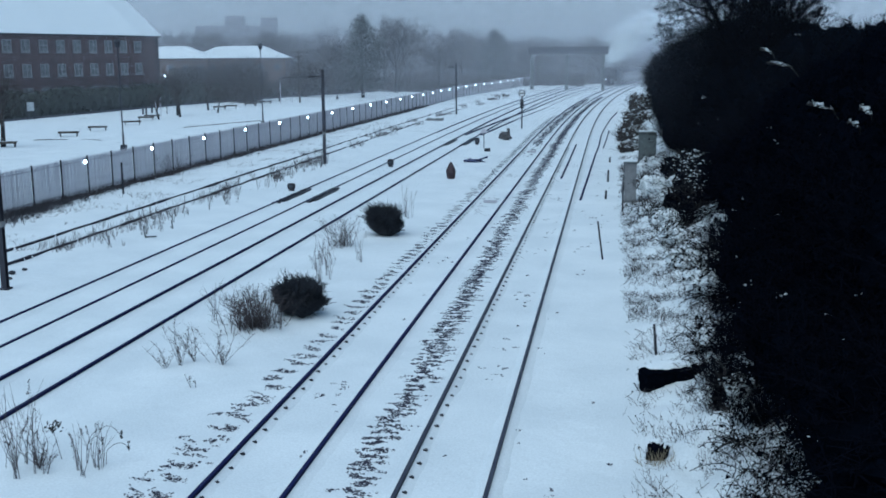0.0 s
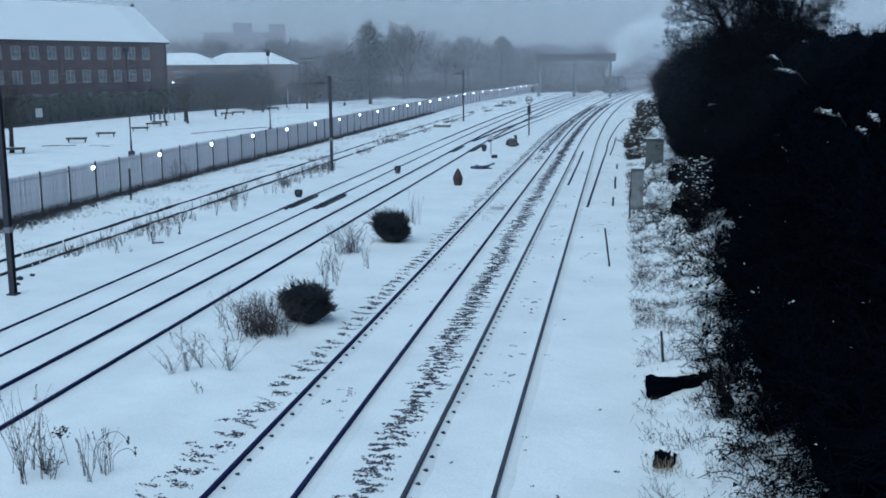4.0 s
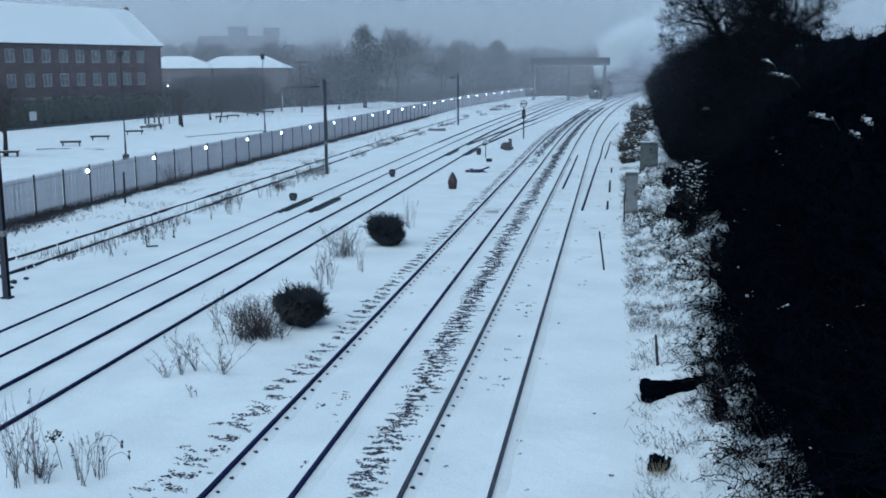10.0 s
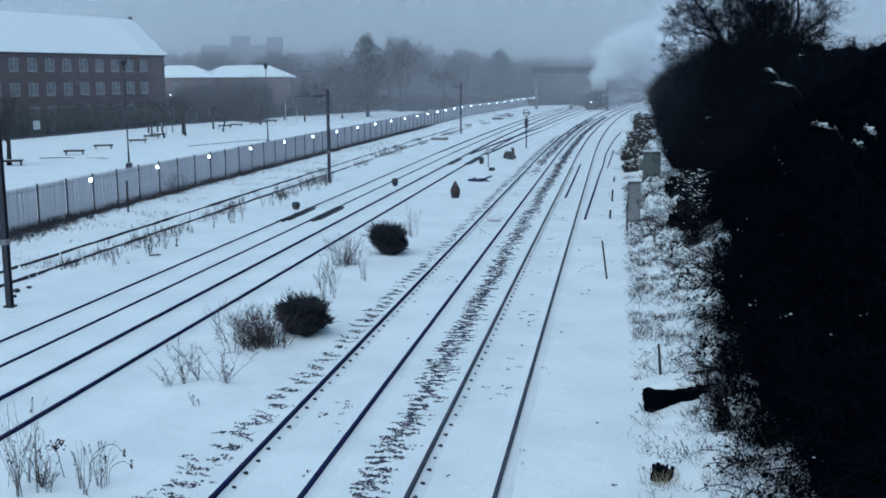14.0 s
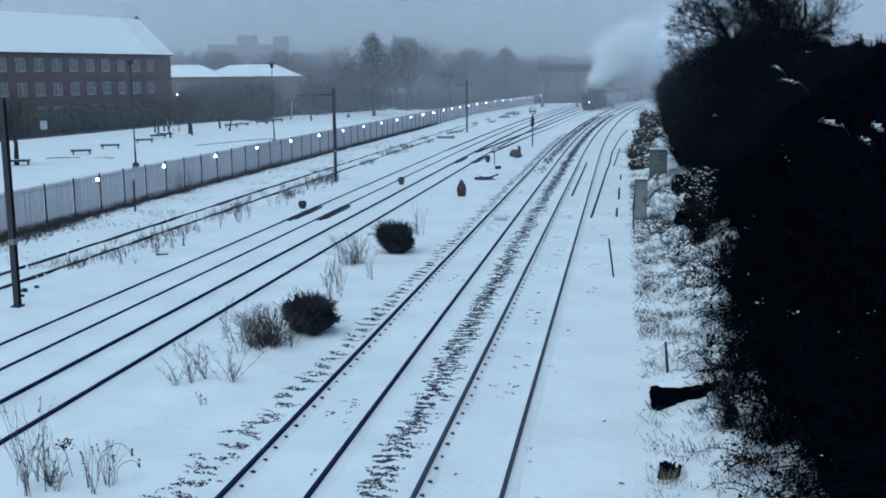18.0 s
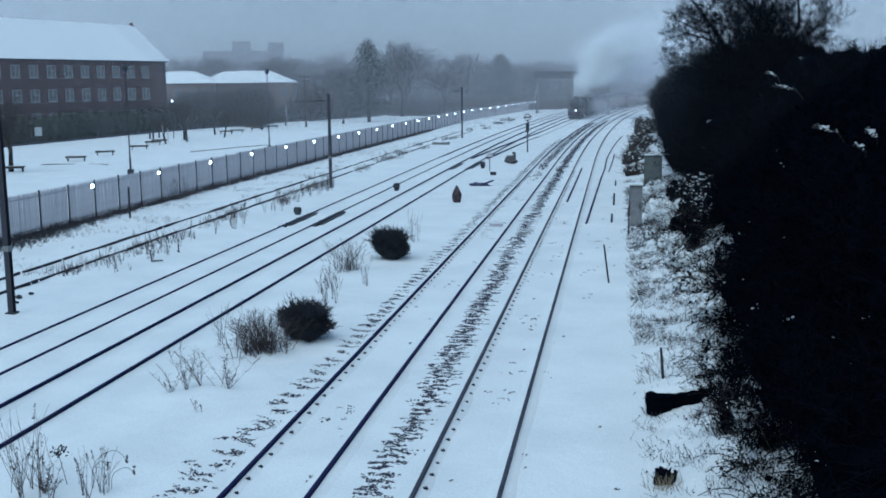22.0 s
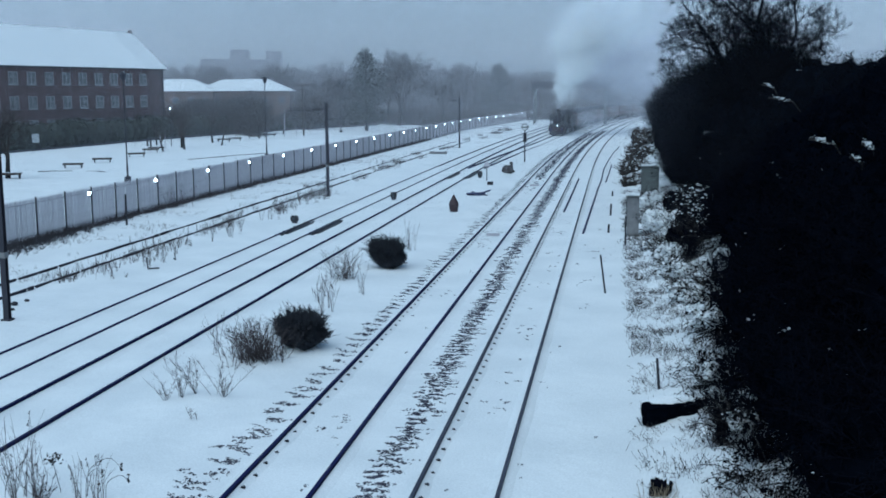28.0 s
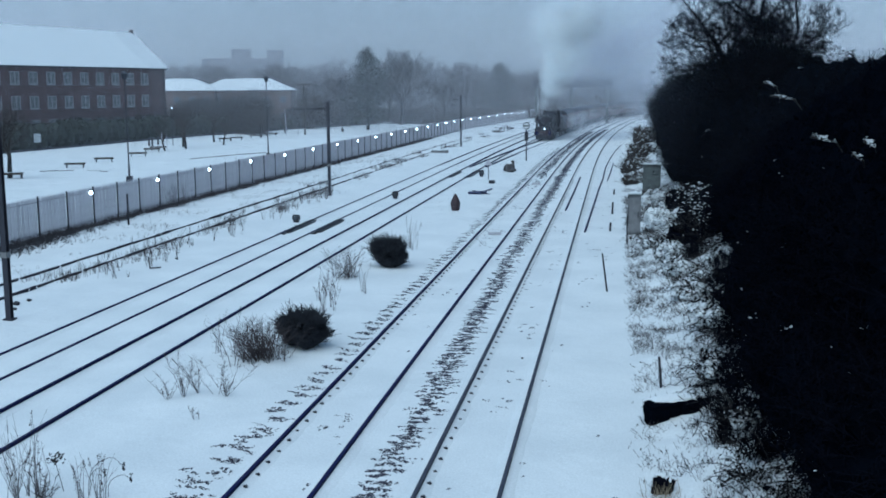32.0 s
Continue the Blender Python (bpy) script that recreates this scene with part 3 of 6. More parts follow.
def park_bits():
    for x, y in ((-60.9, 130.5), (-59.8, 129.1), (-60.9, 133.3)):
        t = thing("bollard", x, y, -0.05, "short dark bollard in the snowy park", "bollard", "park bollards")
        part("post", rods(((0, 0, 0), (0, 0, 1.1), 0.13, 0.12)), POLE, t)
        part("cap", lump(bmesh.new(), (0, 0, 1.1), (0.14, 0.14, 0.08), 2, 0.0), POLE, t)
    for x, y, h in ((-57.5, 127.0, 2.2), (-55.5, 124.0, 2.4), (-51.3, 159.3, 3.4), (-50.5, 163.0, 2.0)):
        t = thing("sapling_stake", x, y, -0.05, "thin pale stake beside a sapling", "stake", "sapling stakes")
        part("shaft", rods(((0, 0, 0), (0, 0, h), 0.05, 0.04)), GALV, t)
    t = thing("notice_board", -69.2, 117.5, -0.05, "white notice board in front of the hedge", "notice board", turn=62)
    part("board", boxes((-0.45, 0.45, -0.04, 0.04, 1.1, 2.15), bevel=0.01), WHITE, t)
    for sx in (-0.45, 0.45):
        part("leg", boxes((sx - 0.04, sx + 0.04, 0.044, 0.12, 0, 2.2)), POLE, t)
    t = thing("low_lamp", -58.0, 131.5, -0.05, "short lamp post with a lit white lantern", "lamp")
    part("pole", rods(((0, 0, 0), (0, 0, 4.9), 0.06, 0.045)), POLE, t)
    part("lantern", lump(bmesh.new(), (0, 0, 4.95), (0.09, 0.09, 0.09), 2, 0.0), LAMP_GLOW, t, "lit white lantern")
    line = spline([(-72.3, 100), (-70.6, 115.3), (-68.8, 135), (-67.2, 150), (-62.2, 172), (-56.7, 196), (-49, 215)])
    t = thing("kerb", 0, 0, 0, "dark kerb edging the snowy park", "kerb", kind="structure")
    for i in range(38):
        y = 101 + i * 3.0
        a = math.degrees(math.atan2(-(line(y + 3) - line(y)), 3.0))
        k = part("kerbstone", boxes((-0.1, 0.1, 0.02, math.hypot(3.0, line(y + 3) - line(y)) - 0.02, -0.1, 0.22), bevel=0.015), POLE, t)
        k.matrix_basis = pose(line(y), y, 0, 0, 0, a)
    t = thing("junction_box", -9.34, 79.7, ground_z(-9.34, 79.7) - 0.03, "small dark junction box in the snow", "junction box")
    part("box", boxes((-0.22, 0.22, -0.15, 0.15, 0, 0.28), bevel=0.03), BLACK, t)
    part("snow", lump(bmesh.new(), (0, 0, 0.29), (0.2, 0.13, 0.05), 2, 0.2), SNOW_CAP, t)
    t = thing("concrete_slab", -19.84, 118.2, ground_z(-19.8, 118.2) - 0.05, "low pale slab capped with snow beside the siding", "slab")
    part("slab", boxes((-0.9, 0.9, -0.6, 0.6, 0, 0.35), bevel=0.03), RENDER_GREY, t)
    part("snow", lump(bmesh.new(), (0, 0, 0.36), (0.95, 0.6, 0.12), 3, 0.2), SNOW_CAP, t)


park_bits()


def parked_car(x, y, turn):
    t = thing("parked_car", x, y, -0.1, "parked car buried under snow at the edge of the park", "car", "snowed-in cars", turn=turn)
    bm = boxes((-0.85, 0.85, -2.1, 2.1, 0.32, 0.85), bevel=0.12)
    box(bm, -0.75, 0.75, -1.2, 1.5, 0.86, 1.36, 0.18)
    part("body", bm, CABINET, t)
    part("snow", lump(bmesh.new(), (0, 0.1, 1.38), (0.8, 1.5, 0.16), 3, 0.2), SNOW_CAP, t, "thick snow on the roof")
    part("bonnet_snow", lump(bmesh.new(), (0, -1.65, 0.88), (0.78, 0.5, 0.09), 2, 0.2), SNOW_CAP, t, "snow on the bonnet")
    part("windscreen", boxes((-0.62, 0.62, -1.27, -1.21, 0.95, 1.25)), GLASS, t)
    for sx in (-0.8, 0.8):
        for wy in (-1.35, 1.3):
            part("wheel", rods(((sx - 0.1, wy, 0.32), (sx + 0.1, wy, 0.32), 0.32), sides=16), BLACK, t)


for cx, cy, ct in ((-56.6, 212, 65), (-54.0, 240, 70), (-46.0, 229, 62), (-41.5, 252, 80), (-38.8, 253, 78)):
    parked_car(cx, cy, ct)


def path_edge(points_, label):
    """Timber edging of a path, just clear of the snow."""
    t = thing("path_edging", 0, 0, 0, label, "path edging", "park path edgings")
    for (xa, ya), (xb, yb) in zip(points_, points_[1:]):
        d = math.hypot(xb - xa, yb - ya)
        o = part("board", boxes((0.02, d - 0.02, -0.05, 0.05, -0.1, 0.035), bevel=0.01), WOOD, t)
        o.matrix_basis = pose(xa, ya, ground_z(xa, ya) + 0.02, 0, 0, math.degrees(math.atan2(yb - ya, xb - xa)))


path_edge([(-51.4, 87.3), (-50.2, 88.4), (-48.9, 88.9)], "dark board edging a snowed-over path")
path_edge([(-47.6, 88.9), (-46.3, 88.6), (-45.1, 87.8)], "dark board edging a snowed-over path")
path_edge([(-44.6, 105.0), (-43.6, 108.0), (-42.2, 112.4), (-40.2, 117.0)], "dark board edging a snowed-over path")


def bent_rod(x, y, h, w, label):
    t = thing("bent_rod", x, y, ground_z(x, y), label, "metal rod", "bent rods by the siding")
    part("upright", rods(((0, 0, -0.1), (-0.05, 0, h), 0.025)), BLACK, t)
    part("foot", rods(((0, 0, 0.03), (w, 0.05, 0.06), 0.03)), BLACK, t)


bent_rod(-18.6, 39.4, 0.5, 0.45, "bent black metal rod in the snow")
bent_rod(-18.5, 41.9, 0.35, -0.12, "bent black metal rod in the snow")
for rx, ry, rr in ((-19.9, 32.6, 0.09), (-20.0, 32.0, 0.12), (-19.6, 31.2, 0.08)):
    rock = thing("stone", rx, ry, ground_z(rx, ry), "dark stone beside the mast", "stone", "stones by the mast")
    part("stone_body", lump(bmesh.new(), (0, 0, rr * 0.4), (rr, rr * 0.8, rr * 0.7), 2, 0.5, 1.5, rx), BLACK, rock)


# ---------------------------------------------------------------- buildings
def brick_building():
    """Three-storey brick block; u runs along its front, away from the near corner."""
    t = thing("brick_building", -70.0, 155.0, -0.1, "long red brick building with a snow-covered hipped roof", "building", turn=math.degrees(math.atan2(-0.956, -0.294)))
    L, D, E, H = 52.0, 13.0, 10.5, 16.4
    # local x along the front, local y to the front, so the block lies at y < 0
    part("wall", boxes((-1.1, L, -D, 0, 0, E)), BRICK, t)
    part("eaves", boxes((-1.45, L + 0.45, -D - 0.4, 0.4, E, E + 0.2)), POLE, t)
    bm = bmesh.new()
    q = [bm.verts.new(c) for c in ((-1.5, 0.5, E + 0.21), (L + 0.3, 0.5, E + 0.21), (L + 0.3, -D - 0.5, E + 0.21), (-1.5, -D - 0.5, E + 0.21), (-1.5, -D / 2, H), (L + 0.3, -D / 2, H))]
    for f in ((0, 1, 5, 4), (1, 2, 5), (2, 3, 4, 5), (3, 0, 4), (3, 2, 1, 0)):
        bm.faces.new([q[i] for i in f])
    part("roof", bm, SNOW_CAP, t, "roof thick with snow")
    part("ridge_vent", boxes((-1.4, -0.9, -D / 2 - 0.2, -D / 2 + 0.2, H - 0.1, H + 0.4)), BRICK, t)
    frame_bm = boxes((-0.75, -0.67, 0, 0.06, 0, 1.7), (0.67, 0.75, 0, 0.06, 0, 1.7), (-0.67, 0.67, 0, 0.06, 0, 0.08), (-0.67, 0.67, 0, 0.06, 1.62, 1.7), (-0.035, 0.035, 0, 0.06, 0.08, 1.62), (-0.67, -0.035, 0, 0.06, 0.9, 0.95), (0.035, 0.67, 0, 0.06, 0.9, 0.95))
    frame_ob = part("window", frame_bm, FRAME_PAINT, t)
    pane_me = boxes((-0.7, 0.7, 0.01, 0.03, 0.05, 1.65))
    pane_ob = part("pane", pane_me, NET, frame_ob)
    sill_ob = part("sill", boxes((-0.85, 0.85, -0.02, 0.14, -0.09, -0.005)), RENDER_GREY, frame_ob)
    first = True
    for row, z in enumerate((1.75, 4.95, 8.2)):
        for i in range(15):
            m = pose(3.54 + i * 3.06, 0.004, z)
            if first:
                frame_ob.matrix_basis, first = m, False
                continue
            f = share("window", frame_ob, t, m)
            share("pane", pane_ob, f, Matrix.Identity(4))
            share("sill", sill_ob, f, Matrix.Identity(4))
    part("downpipe", rods(((-0.7, 0.12, 0), (-0.7, 0.12, E), 0.07)), BLACK, t)


brick_building()


def house(x, y, w, d, eaves, ridge, turn, label):
    t = thing("house", x, y, -0.1, label, "house", "houses behind the park", turn=turn)
    part("wall", boxes((-w / 2, w / 2, -d / 2, d / 2, 0, eaves)), PALE_BRICK, t)
    bm = bmesh.new()
    a, b = w / 2 + 0.4, d / 2 + 0.4
    q = [bm.verts.new(c) for c in ((-a, -b, eaves), (a, -b, eaves), (a, b, eaves), (-a, b, eaves), (-a + b * 0.95, 0, ridge), (a - b * 0.95, 0, ridge))]
    for f in ((0, 1, 5, 4), (1, 2, 5), (2, 3, 4, 5), (3, 0, 4), (3, 2, 1, 0)):
        bm.faces.new([q[i] for i in f])
    part("roof", bm, SNOW_CAP, t, "roof covered with snow")
    n = max(3, int(w / 3.2))
    for i in range(n):
        for z in (1.0, 4.6):
            cx = -w / 2 + (i + 0.5) * w / n
            f = part("window", boxes((cx - 0.7, cx + 0.7, -d / 2 - 0.07, -d / 2 - 0.002, z, z + 1.4)), FRAME_PAINT, t)
            part("pane", boxes((cx - 0.58, cx + 0.58, -d / 2 - 0.09, -d / 2 - 0.075, z + 0.12, z + 1.28)), GLASS, f)


house(-79.4, 224, 17.6, 11, 7.3, 9.9, 12, "pale two-storey house with a snowy hipped roof")
house(-93.6, 218, 16, 11, 7.3, 9.9, 12, "pale two-storey house beside the brick building")
house(-90.0, 240, 14, 10, 7.6, 10.0, 12, "house with a snowy roof seen in the mist")


def tower_block(x, y, parts_, label):
    t = thing("tower_block", x, y, -0.1, label, "tower block", "distant flats", turn=14)
    for x0, x1, d, h in parts_:
        b = part("wall", boxes((x0, x1, -d / 2, d / 2, 0, h)), DARK_RENDER, t)
        part("roof", boxes((x0 - 0.2, x1 + 0.2, -d / 2 - 0.2, d / 2 + 0.2, h + 0.004, h + 0.5)), DARK_RENDER, t)
        n = int((x1 - x0) / 3)
        for z in np.arange(2.0, h - 2, 3.0):
            for i in range(n):
                cx = x0 + (i + 0.5) * (x1 - x0) / n
                part("window", boxes((cx - 0.9, cx + 0.9, -d / 2 - 0.06, -d / 2 - 0.003, z, z + 1.4)), GLASS, b)


tower_block(-171, 470, [(-18, 18, 12, 21.3)], "long grey block of flats faint in the mist")
tower_block(-181, 500, [(-6, 3, 9, 26.8)], "grey tower faint in the mist")
tower_block(-165, 500, [(-4, 3.5, 9, 26.0)], "grey tower faint in the mist")
tower_block(-66, 400, [(-9, 9, 10, 14.0)], "flat-roofed block of flats in the mist")
tower_block(-40, 380, [(-8, 8, 10, 11.5)], "low block of flats in the mist")


def footbridge():
    t = thing("footbridge", 0, 231, 0, "dark railway footbridge faint in the mist", "bridge")
    part("deck", boxes((-18.0, -0.9, -1.2, 1.2, 7.35, 7.6)), RENDER_GREY, t)
    for yy in (-1.2, 1.14):
        part("parapet", boxes((-18.0, -0.9, yy, yy + 0.06, 7.604, 9.0)), POLE, t)
    for i in range(12):
        part("stiffener", boxes((-17.9 + i * 1.53, -17.78 + i * 1.53, -1.27, -1.204, 7.4, 9.1)), POLE, t)
    for xx in (-17.3, -9.7, -2.0):
        part("pier", boxes((xx - 0.3, xx + 0.3, -0.9, 0.9, -0.2, 7.346), bevel=0.03), CABINET, t)


footbridge()


# ---------------------------------------------------------------- trees
def grow(mass, base, direction, length, radius, depth, rnd, leaves=None, droop=0.0, spread=0.6, split=(2, 3)):
    """A limb in two or three bends, then its branches."""
    p, d = base, direction.normalized()
    n = 3 if depth > 1 else 2
    for i in range(n):
        d = (d + Vector((rnd.gauss(0, 0.14), rnd.gauss(0, 0.14), rnd.gauss(0, 0.08) + 0.06 - droop))).normalized()
        e = p + d * (length / n)
        r1 = radius * (1 - 0.32 * (i + 1) / n)
        mass.stick(p, e, radius * (1 - 0.32 * i / n), r1, 5 if depth > 3 else 3)
        if depth > 0 and i > 0:
            for _ in range(rnd.randint(*split)):
                side = d.orthogonal().normalized()
                side.rotate(Matrix.Rotation(rnd.uniform(0, 6.28), 3, d))
                b = (d + side * rnd.uniform(spread * 0.7, spread * 1.5)).normalized()
                grow(mass, p.lerp(e, rnd.uniform(0.3, 1)), b, length * rnd.uniform(0.5, 0.75), r1 * 0.55, depth - 1, rnd, leaves, droop, spread, split)
        p = e
    if depth == 0 and leaves is not None:
        leaves.append(p)


def bare_tree(x, y, height, label, seed, depth=4, thick=0.02, spread=0.6, group="bare trees", z=None, limbs=5, twig=None, least=0.0):
    rnd = random.Random(seed)
    t = thing("tree", x, y, ground_z(x, y) - 0.1 if z is None else z, label, "tree", group)
    trunk, crown = Mass(), Mass(least)
    r = height * thick
    top = Vector((rnd.gauss(0, 0.2), rnd.gauss(0, 0.2), height * 0.32))
    trunk.stick(Vector((0, 0, -0.2)), top * 0.5, r * 1.3, r, 7)
    trunk.stick(top * 0.5, top, r, r * 0.85, 7)
    for i in range(limbs):
        a = rnd.uniform(0, 6.28)
        d = Vector((math.cos(a) * 0.55, math.sin(a) * 0.55, 1.0 if i else 2.5))
        grow(crown, top * rnd.uniform(0.75, 1.0), d, height * 0.33, r * 0.6, depth, rnd, spread=spread)
    trunk.make("trunk", BARK, t)
    crown.make("crown", twig or TWIG, t)
    return t


def ivy_tree(x, y, height, width, label, seed):
    """A tall tree clad in dark leaves, narrow and uneven."""
    rnd = random.Random(seed)
    t = thing("tree", x, y, -0.2, label, "tree", "dark trees in the park")
    trunk, crown = Mass(), Mass()
    trunk.stick(Vector((0, 0, 0)), Vector((0, 0, height * 0.9)), 0.35, 0.06, 7)
    for i in range(90):
        k = (i + 0.5) / 90
        zz = height * (0.13 + 0.85 * k)
        reach = width * 0.5 * (1 - k**3.5) * rnd.uniform(0.55, 1.15) + 0.3
        a = i * 2.4 + rnd.uniform(-0.4, 0.4)
        tip = Vector((math.cos(a) * reach, math.sin(a) * reach, zz + rnd.uniform(-0.3, 0.8)))
        crown.stick(Vector((0, 0, zz - 0.4)), tip, 0.05, 0.015)
        for _ in range(110):
            c = Vector((0, 0, zz)).lerp(tip, rnd.uniform(0.25, 1.0)) + Vector((rnd.gauss(0, 0.42), rnd.gauss(0, 0.42), rnd.gauss(0, 0.42)))
            crown.leaf(c, rnd.uniform(0.07, 0.17), rnd)
    trunk.make("trunk", BARK, t)
    crown.make("crown", CONIFER, t)


ivy_tree(-44.4, 186, 14.4, 9.6, "tall dark ivy-clad tree standing in the snowy park", 3)
ivy_tree(-28.9, 262, 13.6, 12.5, "broad dark ivy-clad tree beyond the fence", 5)

TREES = [bare_tree(-43.6, 212, 15.5, "tall bare winter tree in the mist", 21, least=0.028, limbs=7), bare_tree(-58, 215, 11, "bare winter tree with a wide crown in the mist", 22, spread=0.8, least=0.028, limbs=7),
         bare_tree(-37, 225, 10, "bare winter tree beyond the fence", 23, least=0.028, limbs=6), bare_tree(-52, 240, 12, "bare winter tree in the mist", 24, least=0.028, limbs=7)]
rnd_trees = random.Random(8)
for i in range(64):
    k = i / 63
    ty = rnd_trees.uniform(277, 335)
    tx = -0.41 * ty + k * 0.345 * ty + rnd_trees.uniform(-4, 4)
    if ty < 255 and tx > FENCE_LINE(ty) - 3 or ty >= 255 and tx > TRAIN_LINE(ty) - 9:
        continue
    copy_thing(TREES[i % 4], pose(tx, ty, -0.2 - rnd_trees.uniform(0, 2.5), 0, 0, rnd_trees.uniform(0, 360)))
for tx, ty in ((-62, 172), (-66, 183), (-71, 196), (-57, 190), (-76, 180), (-60, 204), (-80, 200), (-53, 203), (-64, 178), (-69, 188), (-74, 205)):
    copy_thing(TREES[rnd_trees.randint(1, 3)], pose(tx, ty, -4.3, 0, 0, rnd_trees.uniform(0, 360)))
bare_tree(-50.2, 80.6, 6.6, "small bare tree beside a park bench", 31, depth=4, group="park trees", thick=0.028)
for i, (tx, ty) in enumerate(((-53.5, 119), (-53, 124), (-55, 128), (-52, 134), (-56, 141), (-54, 155), (-55, 170))):
    bare_tree(tx, ty, 4.2 + (i % 3), "young bare tree in the snowy park", 40 + i, depth=3, group="park trees", thick=0.026)


def far_wood():
    """Woods beyond, one uneven mass of bare crowns."""
    rnd = random.Random(77)
    m = Mass()
    for i in range(620):
        y = rnd.uniform(290, 430)
        x = rnd.uniform(-0.50, 0.25) * y
        if abs(x - TRAIN_LINE(y)) < 6:
            continue
        h = rnd.uniform(7.5, 12.5) + 7 * noise.noise((x / y * 22, y * 0.012, 0)) + 2.5 * smooth(-0.16, -0.24, x / y)
        m.stick(Vector((x, y, -0.5)), Vector((x, y, h * 0.6)), 0.3, 0.15)
        for _ in range(40):
            a = Vector((x, y, h * rnd.uniform(0.15, 0.6)))
            b = a + Vector((rnd.gauss(0, 2.4), rnd.gauss(0, 2.4), rnd.uniform(1.0, h * 0.42)))
            m.stick(a, b, 0.14, 0.05)
            for _ in range(5):
                m.stick(a.lerp(b, rnd.uniform(0.3, 1)), b + Vector((rnd.gauss(0, 1.0), rnd.gauss(0, 1.0), rnd.gauss(0.2, 0.8))), 0.08, 0.04)
    tagged(m.make("far_woods", TWIG), "distant bare woods fading in mist", "woods", kind="stuff")


far_wood()


def shrubbery():
    """Brown leafless shrubs between the hedge and the houses."""
    rnd = random.Random(31)
    for i in range(26):
        y = 160 + i * 3.2 + rnd.uniform(-2, 2)
        x = -0.425 * y + rnd.uniform(-3, 9) + (i % 3) * 3
        h = rnd.uniform(3.8, 6.8)
        t = thing("shrub", x, y, -0.2, "brown leafless shrub in the misty park", "shrub", "leafless shrubs")
        m = Mass()
        for _ in range(110):
            a = Vector((rnd.gauss(0, 0.9), rnd.gauss(0, 0.9), 0))
            b = a + Vector((rnd.gauss(0, 1.1), rnd.gauss(0, 1.1), h * rnd.uniform(0.55, 1.0)))
            m.stick(a, b, 0.035, 0.012)
            for _ in range(6):
                c = a.lerp(b, rnd.uniform(0.35, 1.0))
                m.stick(c, c + Vector((rnd.gauss(0, 0.5), rnd.gauss(0, 0.5), rnd.uniform(0.2, 0.9))), 0.02, 0.01)
        m.make("branches", TWIG, t)


shrubbery()


def scrub():
    """Low scrub along the far side of the park and the foot of the woods."""
    rnd = random.Random(63)
    m = Mass()
    for i in range(1300):
        y = rnd.uniform(215, 305)
        x = -0.34 * y + rnd.random() * (0.40 * y) + rnd.uniform(-2, 2)
        if x > (FENCE_LINE(y) - 5 if y < 255 else TRAIN_LINE(y) - 6):
            continue
        h = rnd.uniform(1.4, 3.6)
        for _ in range(16):
            a = Vector((x + rnd.gauss(0, 0.6), y + rnd.gauss(0, 0.6), -0.2))
            b = a + Vector((rnd.gauss(0, 0.8), rnd.gauss(0, 0.8), h * rnd.uniform(0.5, 1.0)))
            m.stick(a, b, 0.07, 0.03)
            m.stick(a.lerp(b, 0.5), b + Vector((rnd.gauss(0, 0.6), rnd.gauss(0, 0.6), rnd.gauss(0, 0.4))), 0.05, 0.03)
    tagged(m.make("scrub", TWIG), "brown winter scrub at the edge of the woods", "scrub", kind="stuff")


scrub()


def hedge():
    t = thing("hedge", 0, 0, 0, "tall dark hedge along the far side of the park", "hedge")
    rnd = random.Random(13)
    m, twigs = Mass(), Mass()
    line = spline([(-73, 100), (-71.3, 115.3), (-69.5, 135), (-67.9, 150), (-63, 172), (-57.5, 196), (-50, 215)])
    core = bmesh.new()
    for i in range(60):
        y = 102 + i * 1.85
        x = line(y) - 1.4
        h = 3.5 + 0.5 * noise.noise((0, y * 0.15, 2)) - 1.2 * smooth(150, 190, y)
        lump(core, (x, y, h * 0.42), (1.3, 1.6, h * 0.5), 2, 0.35, 1.7, i)
        for _ in range(150):
            c = Vector((x + rnd.gauss(0.3, 0.7), y + rnd.gauss(0, 0.9), rnd.uniform(0.1, h)))
            m.leaf(c, rnd.uniform(0.1, 0.22), rnd)
        for _ in range(10):
            b = Vector((x + rnd.gauss(0, 0.6), y + rnd.gauss(0, 0.8), h * 0.6))
            twigs.stick(b, b + Vector((rnd.gauss(0, 0.4), rnd.gauss(0, 0.4), rnd.uniform(0.8, 1.8))), 0.03, 0.01)
    part("core", core, HEDGE, t)
    m.make("leaves", HEDGE, t)
    twigs.make("twigs", TWIG, t)


hedge()


# ---------------------------------------------------------------- the dark bank
def edge_x(y):
    """Left edge of the thicket."""
    return 2.95 - 0.2 * smooth(18, 23, y) + 0.95 * smooth(24, 32, y) - 0.6 * smooth(38, 60, y) + 0.4 * noise.noise((1, y * 0.28, 3)) + 1.7 * math.exp(-(((y - 51) / 7.5) ** 2)) + 0.8 * bend(y) + 1.3 * smooth(60, 120, y)


